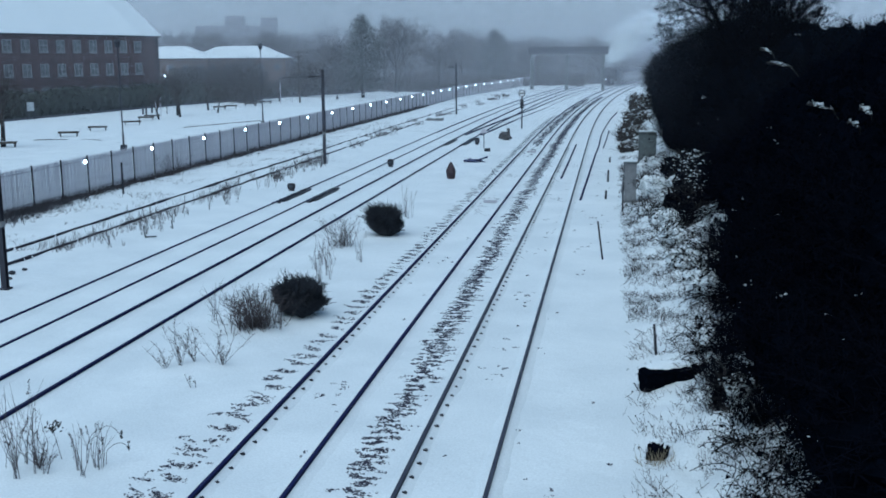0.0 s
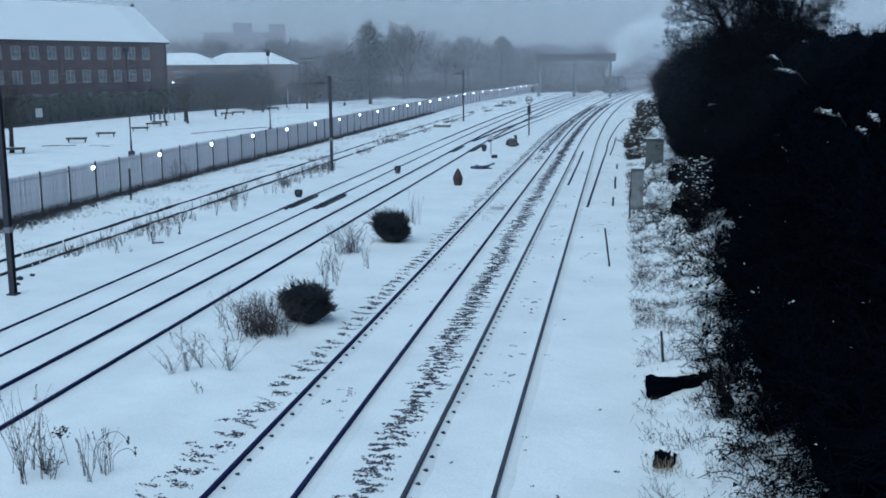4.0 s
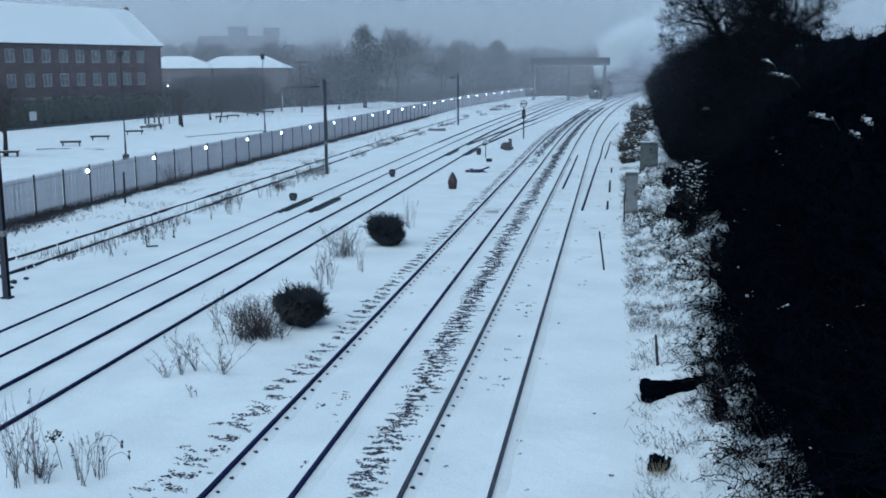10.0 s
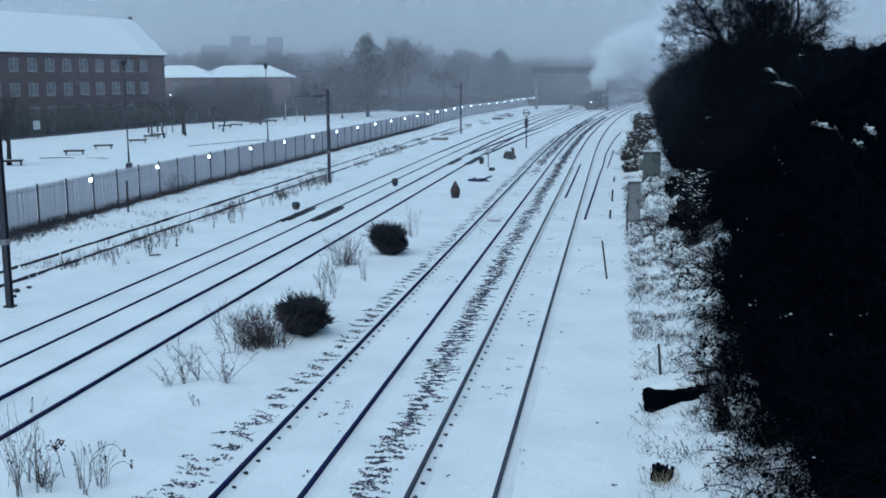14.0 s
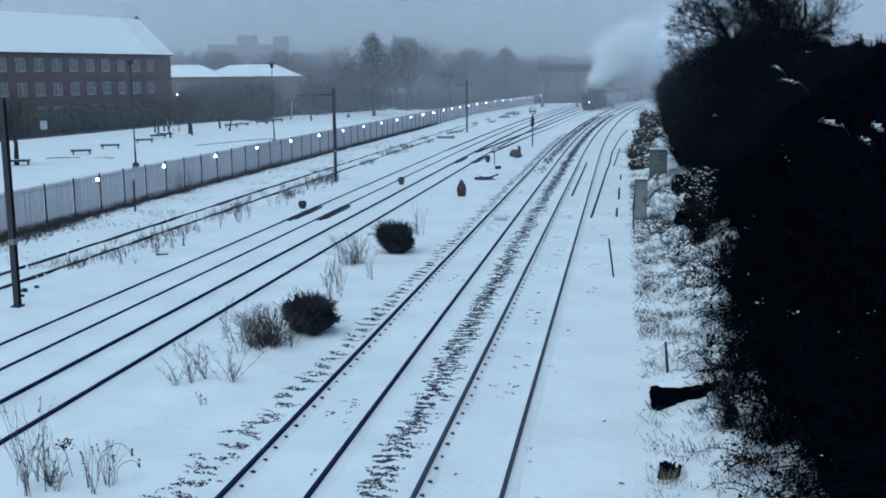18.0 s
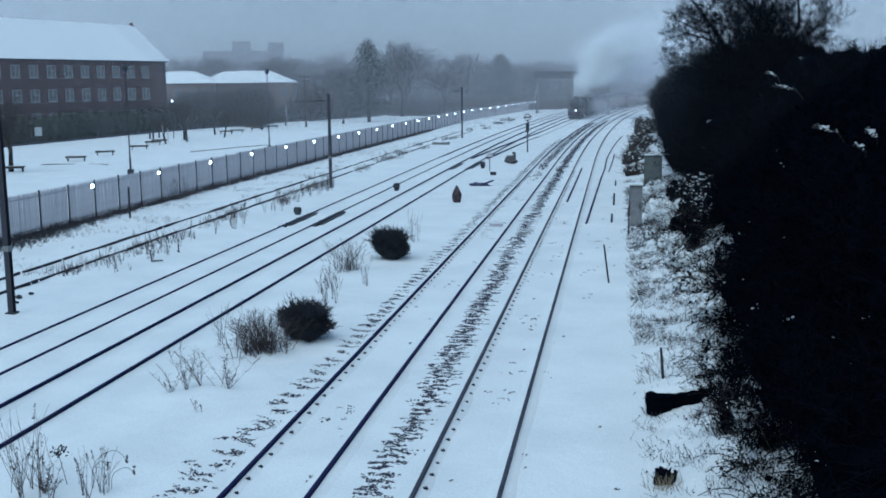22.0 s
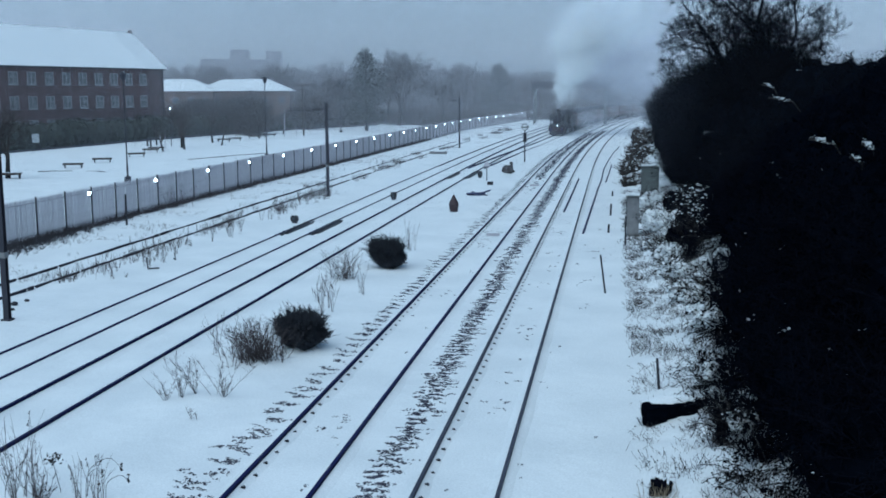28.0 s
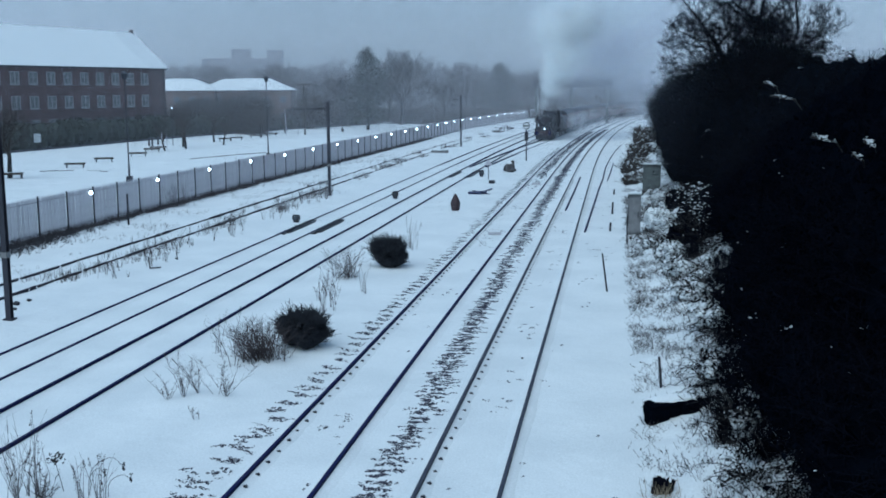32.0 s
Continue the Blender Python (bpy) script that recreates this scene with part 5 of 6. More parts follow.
def grass_tufts():
    """Dry grass on the bank and under the fence."""
    rnd = random.Random(55)
    m = Mass()
    for _ in range(3000):
        y = 14 + 62 * rnd.random() ** 1.5
        x = rnd.uniform(0.6, 3.6) + bend(y)
        if y < 27 and x < 2.2 and rnd.random() < 0.65:
            continue
        if noise.noise((x * 0.9, y * 0.6, 8)) < -0.05:
            continue
        z = ground_z(x, y)
        for _ in range(7):
            b = Vector((x + rnd.gauss(0, 0.07), y + rnd.gauss(0, 0.07), z - 0.03))
            m.stick(b, b + Vector((rnd.gauss(-0.03, 0.08), rnd.gauss(-0.02, 0.08), rnd.uniform(0.05, 0.22))), 0.0045, 0.002)
    for _ in range(2600):
        y = rnd.uniform(32, 150)
        x = FENCE_LINE(y) + rnd.gauss(0.35, 0.22)
        for _ in range(4):
            b = Vector((x + rnd.gauss(0, 0.08), y + rnd.gauss(0, 0.08), ground_z(x, y) - 0.03))
            m.stick(b, b + Vector((rnd.gauss(0, 0.07), rnd.gauss(0, 0.07), rnd.uniform(0.08, 0.38))), 0.012, 0.004)
    for _ in range(1500):
        y = rnd.uniform(34, 120)
        x = rnd.uniform(-27.3, -22.9)
        if noise.noise((x * 0.5, y * 0.3, 21)) < 0.08:
            continue
        for _ in range(3):
            b = Vector((x + rnd.gauss(0, 0.08), y + rnd.gauss(0, 0.1), ground_z(x, y) - 0.03))
            m.stick(b, b + Vector((rnd.gauss(0, 0.06), rnd.gauss(0, 0.06), rnd.uniform(0.05, 0.2))), 0.008, 0.003)
    for _ in range(2600):
        y = rnd.uniform(36, 210)
        x = SIDING(y) + rnd.gauss(1.2 if y < 72 else 0.5, 0.7)
        if noise.noise((x * 0.4, y * 0.15, 12)) < (-0.05 if y < 72 else 0.16):
            continue
        for _ in range(4):
            b = Vector((x + rnd.gauss(0, 0.08), y + rnd.gauss(0, 0.1), ground_z(x, y) - 0.03))
            m.stick(b, b + Vector((rnd.gauss(0, 0.06), rnd.gauss(0, 0.06), rnd.uniform(0.1, 0.45))), 0.010 + 0.012 * smooth(80, 160, y), 0.004)
    tagged(m.make("dry_grass", DRY), "dry grass tufts poking through the snow", "grass", kind="stuff")


grass_tufts()
for i, (bx, by, bw, bh) in enumerate(((2.45, 21.7, 1.2, 0.75), (2.7, 23.2, 1.2, 0.8), (2.3, 20.3, 1.0, 0.55), (2.75, 18.6, 1.2, 0.6), (3.0, 26.5, 1.2, 0.9), (3.3, 30.0, 1.3, 1.0), (3.5, 34.5, 1.4, 1.0), (3.0, 41.0, 1.4, 0.9), (3.3, 46.0, 1.5, 1.1))):
    gorse_bush(bx, by, bw, bh, "dark bare bramble bush at the edge of the thicket", 70 + i, 110, SHADE_TWIG)
gorse_bush(-26.9, 61.3, 1.3, 1.5, "bare brown shrub against the palisade fence", 9, 34)
weeds(2.35, 25.6, 0.12, 0.12, 5, 1.7, "tall dark sapling stems on the snowy bank", 60)


def brambles():
    """Trailing bramble runners and their dark leaves on the snowy bank."""
    rnd = random.Random(91)
    for i in range(100):
        y = 14.5 + 46 * rnd.random() ** 1.5
        x = edge_x(y) + 0.6 - 1.5 * rnd.random() ** 2.0
        t = thing("bramble", x, y, ground_z(x, y) - 0.02, "dark bramble trailing over the snowy bank", "bramble", "brambles on the bank")
        m, w = Mass(), Mass()
        for _ in range(rnd.randint(5, 9)):
            p = Vector((rnd.gauss(0, 0.15), rnd.gauss(0, 0.2), 0.0))
            d = Vector((rnd.gauss(-0.25, 0.5), rnd.gauss(-0.1, 0.5), rnd.uniform(0.4, 0.9))).normalized()
            for _ in range(5):
                e = p + d * rnd.uniform(0.12, 0.24)
                e.z = max(e.z, ground_z(x + e.x, y + e.y) - t.location.z + 0.03)
                w.stick(p, e, 0.009, 0.007)
                for _ in range(rnd.randint(4, 9)):
                    m.leaf(p.lerp(e, rnd.random()) + Vector((rnd.gauss(0, 0.07), rnd.gauss(0, 0.07), rnd.gauss(0, 0.05))), rnd.uniform(0.014, 0.036), rnd)
                d = (d + Vector((rnd.gauss(-0.08, 0.2), rnd.gauss(0, 0.2), -0.32))).normalized()
                p = e
        tagged(w.make("runner_tangle", BARK, t), kind="stuff")
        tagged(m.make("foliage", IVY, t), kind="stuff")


brambles()


def bank_litter():
    """Dead bracken, twigs and leaves that break through the snow of the bank."""
    rnd = random.Random(92)
    m, pale = Mass(), Mass()
    for _ in range(5200):
        y = 15 + 55 * rnd.random() ** 1.35
        x = 0.66 + bend(y) + 4.2 * rnd.random() ** 1.1
        if y < 27 and x < 2.2 and rnd.random() < 0.7:
            continue
        if x > edge_x(y) + 1.5 or noise.noise((x * 1.1, y * 0.7, 31)) < -0.10 - 0.1 * smooth(1.0, 3.0, x):
            continue
        z = ground_z(x, y)
        k = 1 + 0.6 * smooth(30, 60, y)
        for _ in range(rnd.randint(2, 6)):
            b = Vector((x + rnd.gauss(0, 0.12), y + rnd.gauss(0, 0.12), z - 0.02))
            e = b + Vector((rnd.gauss(0, 0.10), rnd.gauss(0, 0.08), rnd.uniform(0.02, 0.2)))
            if rnd.random() < 0.4:
                pale.stick(b, e, 0.006 * k, 0.003 * k)
            else:
                m.stick(b, e, 0.006 * k, 0.003 * k)
                m.leaf(e, rnd.uniform(0.012, 0.032) * k, rnd)
    tagged(m.make("leaf_litter", BARK), "dark twigs and leaves breaking through the snowy bank", "leaf litter", kind="stuff")
    tagged(pale.make("dead_bracken", DRY), "brown dead bracken stems on the snowy bank", "bracken", kind="stuff")


bank_litter()


# ---------------------------------------------------------------- trackside equipment
def cabinet(x, y, w, d, h, label, paint=None):
    paint = paint or CABINET
    z = ground_z(x, y)
    t = thing("equipment_cabinet", x, y, z - 0.05, label, "cabinet", "trackside cabinets")
    part("body", boxes((-w / 2, w / 2, -d / 2, d / 2, 0.06, h), bevel=0.02), paint, t)
    part("plinth", boxes((-w / 2 - 0.04, w / 2 + 0.04, -d / 2 - 0.04, d / 2 + 0.04, -0.4, 0.056)), RENDER_GREY, t)
    dr = part("door", boxes((-w / 2 + 0.04, w / 2 - 0.04, -d / 2 - 0.03, -d / 2 - 0.004, 0.14, h - 0.1), bevel=0.008), paint, t)
    part("handle", boxes((w / 2 - 0.14, w / 2 - 0.1, -d / 2 - 0.06, -d / 2 - 0.032, h * 0.45, h * 0.6)), BLACK, dr)
    part("lid", boxes((-w / 2 - 0.05, w / 2 + 0.05, -d / 2 - 0.06, d / 2 + 0.05, h + 0.004, h + 0.06), bevel=0.01), CABINET, t)
    part("snow", boxes((-w / 2 - 0.03, w / 2 + 0.03, -d / 2 - 0.03, d / 2 + 0.03, h + 0.064, h + 0.14), bevel=0.03), SNOW_CAP, t, "cap of snow")


cabinet(1.0, 52.7, 0.58, 0.5, 1.98, "tall pale grey trackside cabinet capped with snow", PALE_CABINET)
cabinet(2.4, 70.6, 1.15, 0.7, 1.7, "wide grey trackside cabinet on the bank")


def post_signal():
    x, y = -8.87, 105.4
    t = thing("railway_signal", x, y, ground_z(x, y), "slim post with a round white banded signal head", "signal")
    part("post", rods(((0, 0, 0), (0, 0, 3.7), 0.07, 0.06)), POLE, t)
    part("lamp_box", boxes((-0.17, 0.17, -0.14, 0.14, 2.0, 2.9), bevel=0.03), BLACK, t)
    part("backing", rods(((0, 0.05, 3.5), (0, -0.03, 3.5), 0.35), sides=24), BLACK, t)
    head = part("head", rods(((0, -0.034, 3.5), (0, -0.09, 3.5), 0.28), sides=24), BRIGHT_WHITE, t, "white disc with a black band")
    part("band", boxes((-0.27, 0.27, -0.11, -0.094, 3.44, 3.56)), BLACK, head)


post_signal()


def small_sign():
    x, y = -10.03, 83.2
    t = thing("trackside_sign", x, y, ground_z(x, y), "small grey triangular sign on a thin post", "sign")
    part("post", rods(((0, 0, 0), (0, 0, 1.3), 0.035)), POLE, t)
    part("plate", rods(((0, -0.04, 1.35), (0, -0.07, 1.35), 0.36), sides=3), GALV, t)


small_sign()


def marker(x, y):
    t = thing("marker_post", x, y, ground_z(x, y) - 0.05, "squat dark red pointed marker in the snow", "marker")
    bm = bmesh.new()
    rod(bm, (0, 0, 0), (0, 0, 0.5), 0.22, 0.3, 14)
    part("body", bm, RED_BROWN, t)
    part("top", rods(((0, 0, 0.504), (0, 0, 0.72), 0.3, 0.22), ((0, 0, 0.72), (0, 0, 1.08), 0.22, 0.03), sides=14), RED_BROWN, t)
    part("snow", lump(bmesh.new(), (0.0, 0.0, 1.08), (0.05, 0.05, 0.03), 2, 0.2), SNOW_CAP, t)


marker(-9.4, 61.5)


def ground_signal(x, y, w, h, label):
    t = thing("ground_signal", x, y, ground_z(x, y) - 0.03, label, "signal", "ground signals")
    part("foot", boxes((-w * 0.35, w * 0.35, -0.1, 0.1, 0, h * 0.25), bevel=0.01), POLE, t)
    part("head", boxes((-w / 2, w / 2, -0.12, 0.12, h * 0.254, h), bevel=0.05), BLACK, t)
    part("lens", rods(((0, -0.124, h * 0.65), (0, -0.15, h * 0.65), w * 0.2), sides=12), GLASS, t)


ground_signal(-14.58, 68.6, 0.4, 0.55, "small dark ground signal between the rails")
ground_signal(-17.4, 55.4, 0.42, 0.45, "small dark ground signal beside the points")
ground_signal(-11.0, 86.5, 0.4, 0.6, "small dark ground signal beside the turnout")


def lumps_of_scrap():
    t = thing("machinery", -9.07, 91.0, ground_z(-9.07, 91) - 0.05, "dark covered machine partly under snow", "machine")
    part("body", lump(bmesh.new(), (0, 0, 0.4), (0.5, 0.4, 0.42), 3, 0.6, 2.0, 5), DARK_RENDER, t)
    part("upright", boxes((0.1, 0.38, -0.1, 0.1, 0.4, 1.05), bevel=0.03), DARK_RENDER, t)
    part("pipe", rods(((-0.3, -0.2, 0.2), (-0.5, -0.3, 0.55), 0.06), ((-0.2, -0.1, 0.6), (0.3, -0.15, 0.8), 0.05)), BLACK, t)
    part("snow", lump(bmesh.new(), (-0.1, 0, 0.82), (0.4, 0.3, 0.1), 2, 0.3), SNOW_CAP, t)
    t = thing("tarpaulin_heap", -9.3, 71.4, ground_z(-9.3, 71.4) - 0.05, "low heap under a dark blue sheet in snow", "heap")
    part("sheet", lump(bmesh.new(), (0, 0, 0.12), (0.65, 0.35, 0.2), 3, 0.6, 2.0, 2), BLUE, t)
    part("arm", rods(((0.3, 0, 0.2), (0.95, 0.1, 0.42), 0.06)), BLUE, t)
    part("snow", lump(bmesh.new(), (0.0, 0.1, 0.3), (0.5, 0.25, 0.1), 2, 0.4), SNOW_CAP, t)
    for x, y in ((-5.95, 52.0), (-5.95, 80.0)):
        t = thing("track_magnet", x, y, -0.12, "flat grey box fixed between the rails", "track box", "track boxes")
        part("box", boxes((-0.33, 0.33, -0.12, 0.12, 0, 0.13), bevel=0.015), GALV, t)
        part("snow", boxes((-0.31, 0.31, -0.1, 0.1, 0.134, 0.16), bevel=0.012), SNOW_CAP, t)


lumps_of_scrap()


def points(line, side, y0, y1, label):
    """A stretch of turnout with its blades and heater strips swept clear."""
    t = thing("turnout_blade", 0, 0, 0, label, "turnout", "turnout blades", "structure")
    rnd = random.Random(int(y0))
    rail_mesh("blade", lambda y: line(y) + 0.11 * (1 - (y - y0) / (y1 - y0)) + 0.02, side, y0, y1, t, step=1.0, drop=0.012, mat=BLACK)
    y = y0
    while y < y1:
        x = line(y) + side * 0.7525
        part("chair", boxes((x - 0.2, x + 0.22, y - 0.13, y + 0.13, -0.16, -0.075 + rnd.uniform(0, 0.03)), bevel=0.01), BLACK, t)
        y += 0.62
    x0 = line(y0) + side * 0.7525
    part("heater_trough", boxes((x0 + 0.05, x0 + 0.31, y0 + 0.6, y1 - 0.4, -0.17, -0.07), bevel=0.015), BLACK, t)


points(LINE_D, -1, 50.6, 56.2, "dark turnout blade cleared of snow")
points(LINE_D, 1, 51.0, 56.6, "dark turnout blade cleared of snow")
points(LINE_C, -1, 85.5, 92.0, "dark turnout blade where the lines part")
points(LINE_C, 1, 86.0, 93.5, "dark turnout blade where the lines part")


def loose_rail(points_, r, label):
    t = thing("loose_rail", 0, 0, 0, label, "rail", "lengths of rail and cable in the snow")
    ring = [(r * math.cos(w), r * math.sin(w)) for w in (0, 1.05, 2.09, 3.14, 4.19, 5.24)]
    v = [(x + dx, y, ground_z(x, y) + 0.03 + dz) for x, y in points_ for dx, dz in ring]
    f = [(i * 6 + j, i * 6 + (j + 1) % 6, i * 6 + 6 + (j + 1) % 6, i * 6 + 6 + j) for i in range(len(points_) - 1) for j in range(6)]
    f += [tuple(range(6)), tuple(range(len(v) - 1, len(v) - 7, -1))]
    raw("length", v, f, STEEL, t)


loose_rail([(-2.9, 62.9), (-2.85, 75), (-2.83, 87)], 0.06, "spare length of rail lying between the rails")
loose_rail([(-1.47, 53.3), (-1.3, 65), (-1.12, 78), (-0.95, 86), (-0.9, 98), (-0.5, 112), (-0.05, 124), (0.7, 137)], 0.055, "dark cable run snaking along the edge of the snow")
loose_rail([(-0.6, 84), (-0.4, 92), (-0.2, 104)], 0.05, "short dark cable end in the snow")


def stake(x, y, h, lean, r, label, group="black stakes"):
    t = thing("stake", x, y, ground_z(x, y) - 0.05, label, "stake", group)
    part("shaft", rods(((0, 0, 0), (lean, 0, h), r, r * 0.85)), BLACK, t)


stake(-0.2, 37.6, 1.45, -0.2, 0.035, "leaning black stake in the snow")
stake(1.2, 25.0, 0.82, -0.07, 0.035, "short black post on the snowy bank")
for sx, sy, sh in ((-0.2, 54.0, 0.5), (-0.12, 61.5, 0.75), (-0.05, 73.0, 0.4)):
    stake(sx, sy, sh, 0.02, 0.06, "short black marker stake in the snow")
stake(0.62, 49.6, 1.45, -0.02, 0.04, "black post in front of a cabinet")
stake(0.75, 57.0, 1.6, 0.0, 0.03, "thin post beside a cabinet")
stake(1.15, 58.0, 1.5, 0.0, 0.03, "thin post beside a cabinet")


def rough_block(x0, x1, y0, y1, z0, z1, seed):
    """A chipped, uneven block."""
    bm = box(bmesh.new(), x0, x1, y0, y1, z0, z1)
    bmesh.ops.subdivide_edges(bm, edges=bm.edges[:], cuts=4, use_grid_fill=True)
    for v in bm.verts:
        v.co += Vector((noise.noise(v.co * 6 + Vector((seed, 0, 0))), noise.noise(v.co * 6 + Vector((0, seed, 0))), noise.noise(v.co * 6 + Vector((0, 0, seed))))) * 0.05
    return bm


def stub_wall():
    t = thing("stub_wall", 0.82, 22.3, ground_z(0.95, 22.4) - 0.14, "low dark broken wall with snow on top", "wall", turn=22)
    part("end_block", rough_block(-0.02, 0.38, -0.2, 0.22, 0, 0.56, 1), IVY, t)
    part("block", rough_block(0.385, 0.8, -0.12, 0.2, 0.18, 0.54, 2), IVY, t)
    part("block", rough_block(0.805, 1.15, -0.1, 0.2, 0.24, 0.54, 3), IVY, t)
    part("block", rough_block(1.155, 1.6, -0.06, 0.2, 0.26, 0.56, 4), IVY, t)
    part("snow", lump(bmesh.new(), (0.85, 0.30, 0.52), (0.74, 0.24, 0.10), 3, 0.35), SNOW_CAP, t, "thick snow on top")
    t = thing("tree_stump", 0.95, 18.4, ground_z(0.95, 18.4) - 0.1, "jagged dark tree stump in the snow", "stump")
    rnd = random.Random(3)
    part("trunk", lump(bmesh.new(), (0, 0, 0.10), (0.17, 0.16, 0.26), 3, 0.8, 2.8, 4), SHADE_TWIG, t)
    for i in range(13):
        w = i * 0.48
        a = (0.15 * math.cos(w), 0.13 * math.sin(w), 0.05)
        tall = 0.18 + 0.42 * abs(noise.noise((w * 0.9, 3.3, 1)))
        part("splinter", rods((a, (a[0] * 1.25 + rnd.gauss(0, 0.04), a[1] * 1.2, tall), 0.06, 0.022), sides=5), SHADE_TWIG, t)
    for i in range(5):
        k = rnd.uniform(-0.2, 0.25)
        part("root", rods(((k * 0.4, -0.1, 0.1), (k * 1.5, -0.22, rnd.uniform(0.0, 0.2)), 0.035, 0.015), sides=5), SHADE_TWIG, t)
    part("snow", lump(bmesh.new(), (-0.03, 0.12, 0.36), (0.12, 0.1, 0.04), 2, 0.4), SNOW_CAP, t)
    straw = Mass()
    for _ in range(90):
        p = Vector((rnd.gauss(0.05, 0.16), rnd.gauss(-0.2, 0.12), 0.02))
        straw.stick(p, p + Vector((rnd.gauss(0, 0.08), rnd.gauss(-0.05, 0.08), rnd.uniform(0.1, 0.35))), 0.007, 0.003)
    tagged(straw.make("straw", STRAW, t, "dry straw round the stump"), kind="stuff")


stub_wall()

stake(-25.95, 52.6, 1.75, 0.0, 0.06, "dark post in front of the palisade fence")


# ---------------------------------------------------------------- the train
def travelled(t):
    """The y of the engine's front at t seconds."""
    return 257.0 - 1.75 * t - 0.0535 * t * t


class Route:
    """The train's line by its length, measured from the far end of the run towards the camera."""

    def __init__(self):
        self.ys = np.arange(470.0, 90.0, -0.5)
        self.xs = np.array([TRAIN_LINE(y) for y in self.ys])
        self.s = np.concatenate([[0], np.cumsum(np.hypot(np.diff(self.xs), np.diff(self.ys)))])

    def of_y(self, y):
        return float(np.interp(-y, -self.ys, self.s))

    def at(self, s):
        return Vector((float(np.interp(s, self.s, self.xs)), float(np.interp(s, self.s, self.ys)), 0.0))


ROUTE = Route()
STEPS = [i * 1.0 for i in range(33)]


def rides(back, length):
    """Poses of a vehicle whose front is `back` metres behind the engine's front; its own -y looks forwards."""
    rows = []
    for t in STEPS:
        s = ROUTE.of_y(travelled(t)) - back
        a, b = ROUTE.at(s), ROUTE.at(s - length)
        d = a - b
        rows.append((t, pose(a.x, a.y, 0, 0, 0, math.degrees(math.atan2(d.x, -d.y)))))
    return rows


def wheel(name, r, width, mat, parent, x, y):
    bm = rod(bmesh.new(), (-width / 2, 0, 0), (width / 2, 0, 0), r, r, 24)
    w = part(name, bm, mat, parent)
    w.matrix_basis = pose(x, y, r)
    part("crank_boss", boxes((-width / 2 - 0.03 if x < 0 else width / 2 + 0.004, -width / 2 - 0.004 if x < 0 else width / 2 + 0.03, -0.1, 0.1, -r * 0.5, r * 0.1), bevel=0.01), STEEL, w)
    return w


def engine():
    t = thing("steam_locomotive", 0, 0, 0, "black steam locomotive with a lit headlamp pulling coaches", "locomotive")
    part("boiler", rods(((0, 2.6, 2.75), (0, 8.4, 2.75), 0.86, 0.95), sides=28), BLACK, t, smooth=False)
    part("smokebox", rods(((0, 0.75, 2.75), (0, 2.6, 2.75), 0.93), sides=28), BLACK, t)
    door = part("smokebox_door", rods(((0, 0.58, 2.75), (0, 0.746, 2.75), 0.55, 0.78), sides=28), BLACK, t)
    part("dart_handle", rods(((0, 0.56, 2.75), (0.2, 0.54, 2.55), 0.02)), STEEL, door)
    part("chimney", rods(((0, 1.6, 3.6), (0, 1.6, 3.85), 0.36, 0.28), ((0, 1.6, 3.85), (0, 1.6, 4.15), 0.28, 0.34), sides=18), BLACK, t)
    part("dome", lump(bmesh.new(), (0, 5.2, 3.6), (0.42, 0.5, 0.38), 2, 0.0), BLACK, t)
    part("firebox", boxes((-0.85, 0.85, 8.404, 10.4, 1.3, 3.72), bevel=0.15), BLACK, t)
    part("cab", boxes((-1.3, 1.3, 10.404, 12.2, 1.3, 3.5), bevel=0.05), BLACK, t)
    part("cab_roof", boxes((-1.33, 1.33, 10.2, 12.5, 3.504, 3.85), bevel=0.15), BLACK, t)
    for sx in (-1, 1):
        part("running_board", boxes((sx * 1.25 - 0.2, sx * 1.25 + 0.2, 0.3, 10.4, 1.55, 1.6)), BLACK, t)
        part("smoke_deflector", boxes((sx * 1.14 - 0.02, sx * 1.14 + 0.02, 0.62, 2.9, 1.69, 3.5), bevel=0.01), BLACK, t)
        part("deflector_stay", boxes((min(sx * 0.86, sx * 1.115), max(sx * 0.86, sx * 1.115), 0.9, 0.96, 2.4, 3.2)), BLACK, t)
        part("valance", boxes((sx * 1.12 - 0.16, sx * 1.12 + 0.16, 0.304, 3.2, 1.3, 1.546), bevel=0.01), BLACK, t)
        part("cylinder", rods(((sx * 1.08, 1.0, 0.95), (sx * 1.08, 2.1, 0.95), 0.36), sides=16), BLACK, t)
        part("buffer", rods(((sx * 0.87, 0.3, 1.06), (sx * 0.87, -0.25, 1.06), 0.1), ((sx * 0.87, -0.25, 1.06), (sx * 0.87, -0.32, 1.06), 0.25), sides=16), STEEL, t)
        part("frame_plate", boxes((sx * 0.6 - 0.02, sx * 0.6 + 0.02, 0.32, 11.5, 0.5, 1.5)), BLACK, t)
    part("saddle", boxes((-0.72, 0.72, 0.77, 2.55, 1.3, 2.1), bevel=0.06), BLACK, t)
    part("footplate", boxes((-1.3, 1.3, 0.31, 2.6, 1.61, 1.68), bevel=0.01), BLACK, t)
    part("buffer_beam", boxes((-1.25, 1.25, 0.2, 0.3, 0.8, 1.35), bevel=0.01), RED_BROWN, t, "dull red buffer beam")
    part("guard_plate", boxes((-1.15, 1.15, 0.45, 0.5, 0.15, 0.796)), BLACK, t)
    part("apron", boxes((-1.05, 1.05, 0.31, 0.72, 1.36, 1.9), bevel=0.03), BLACK, t)
    lamp = part("headlamp", rods(((0.15, 0.3, 1.62), (0.15, 0.08, 1.62), 0.14), sides=14), BLACK, t)
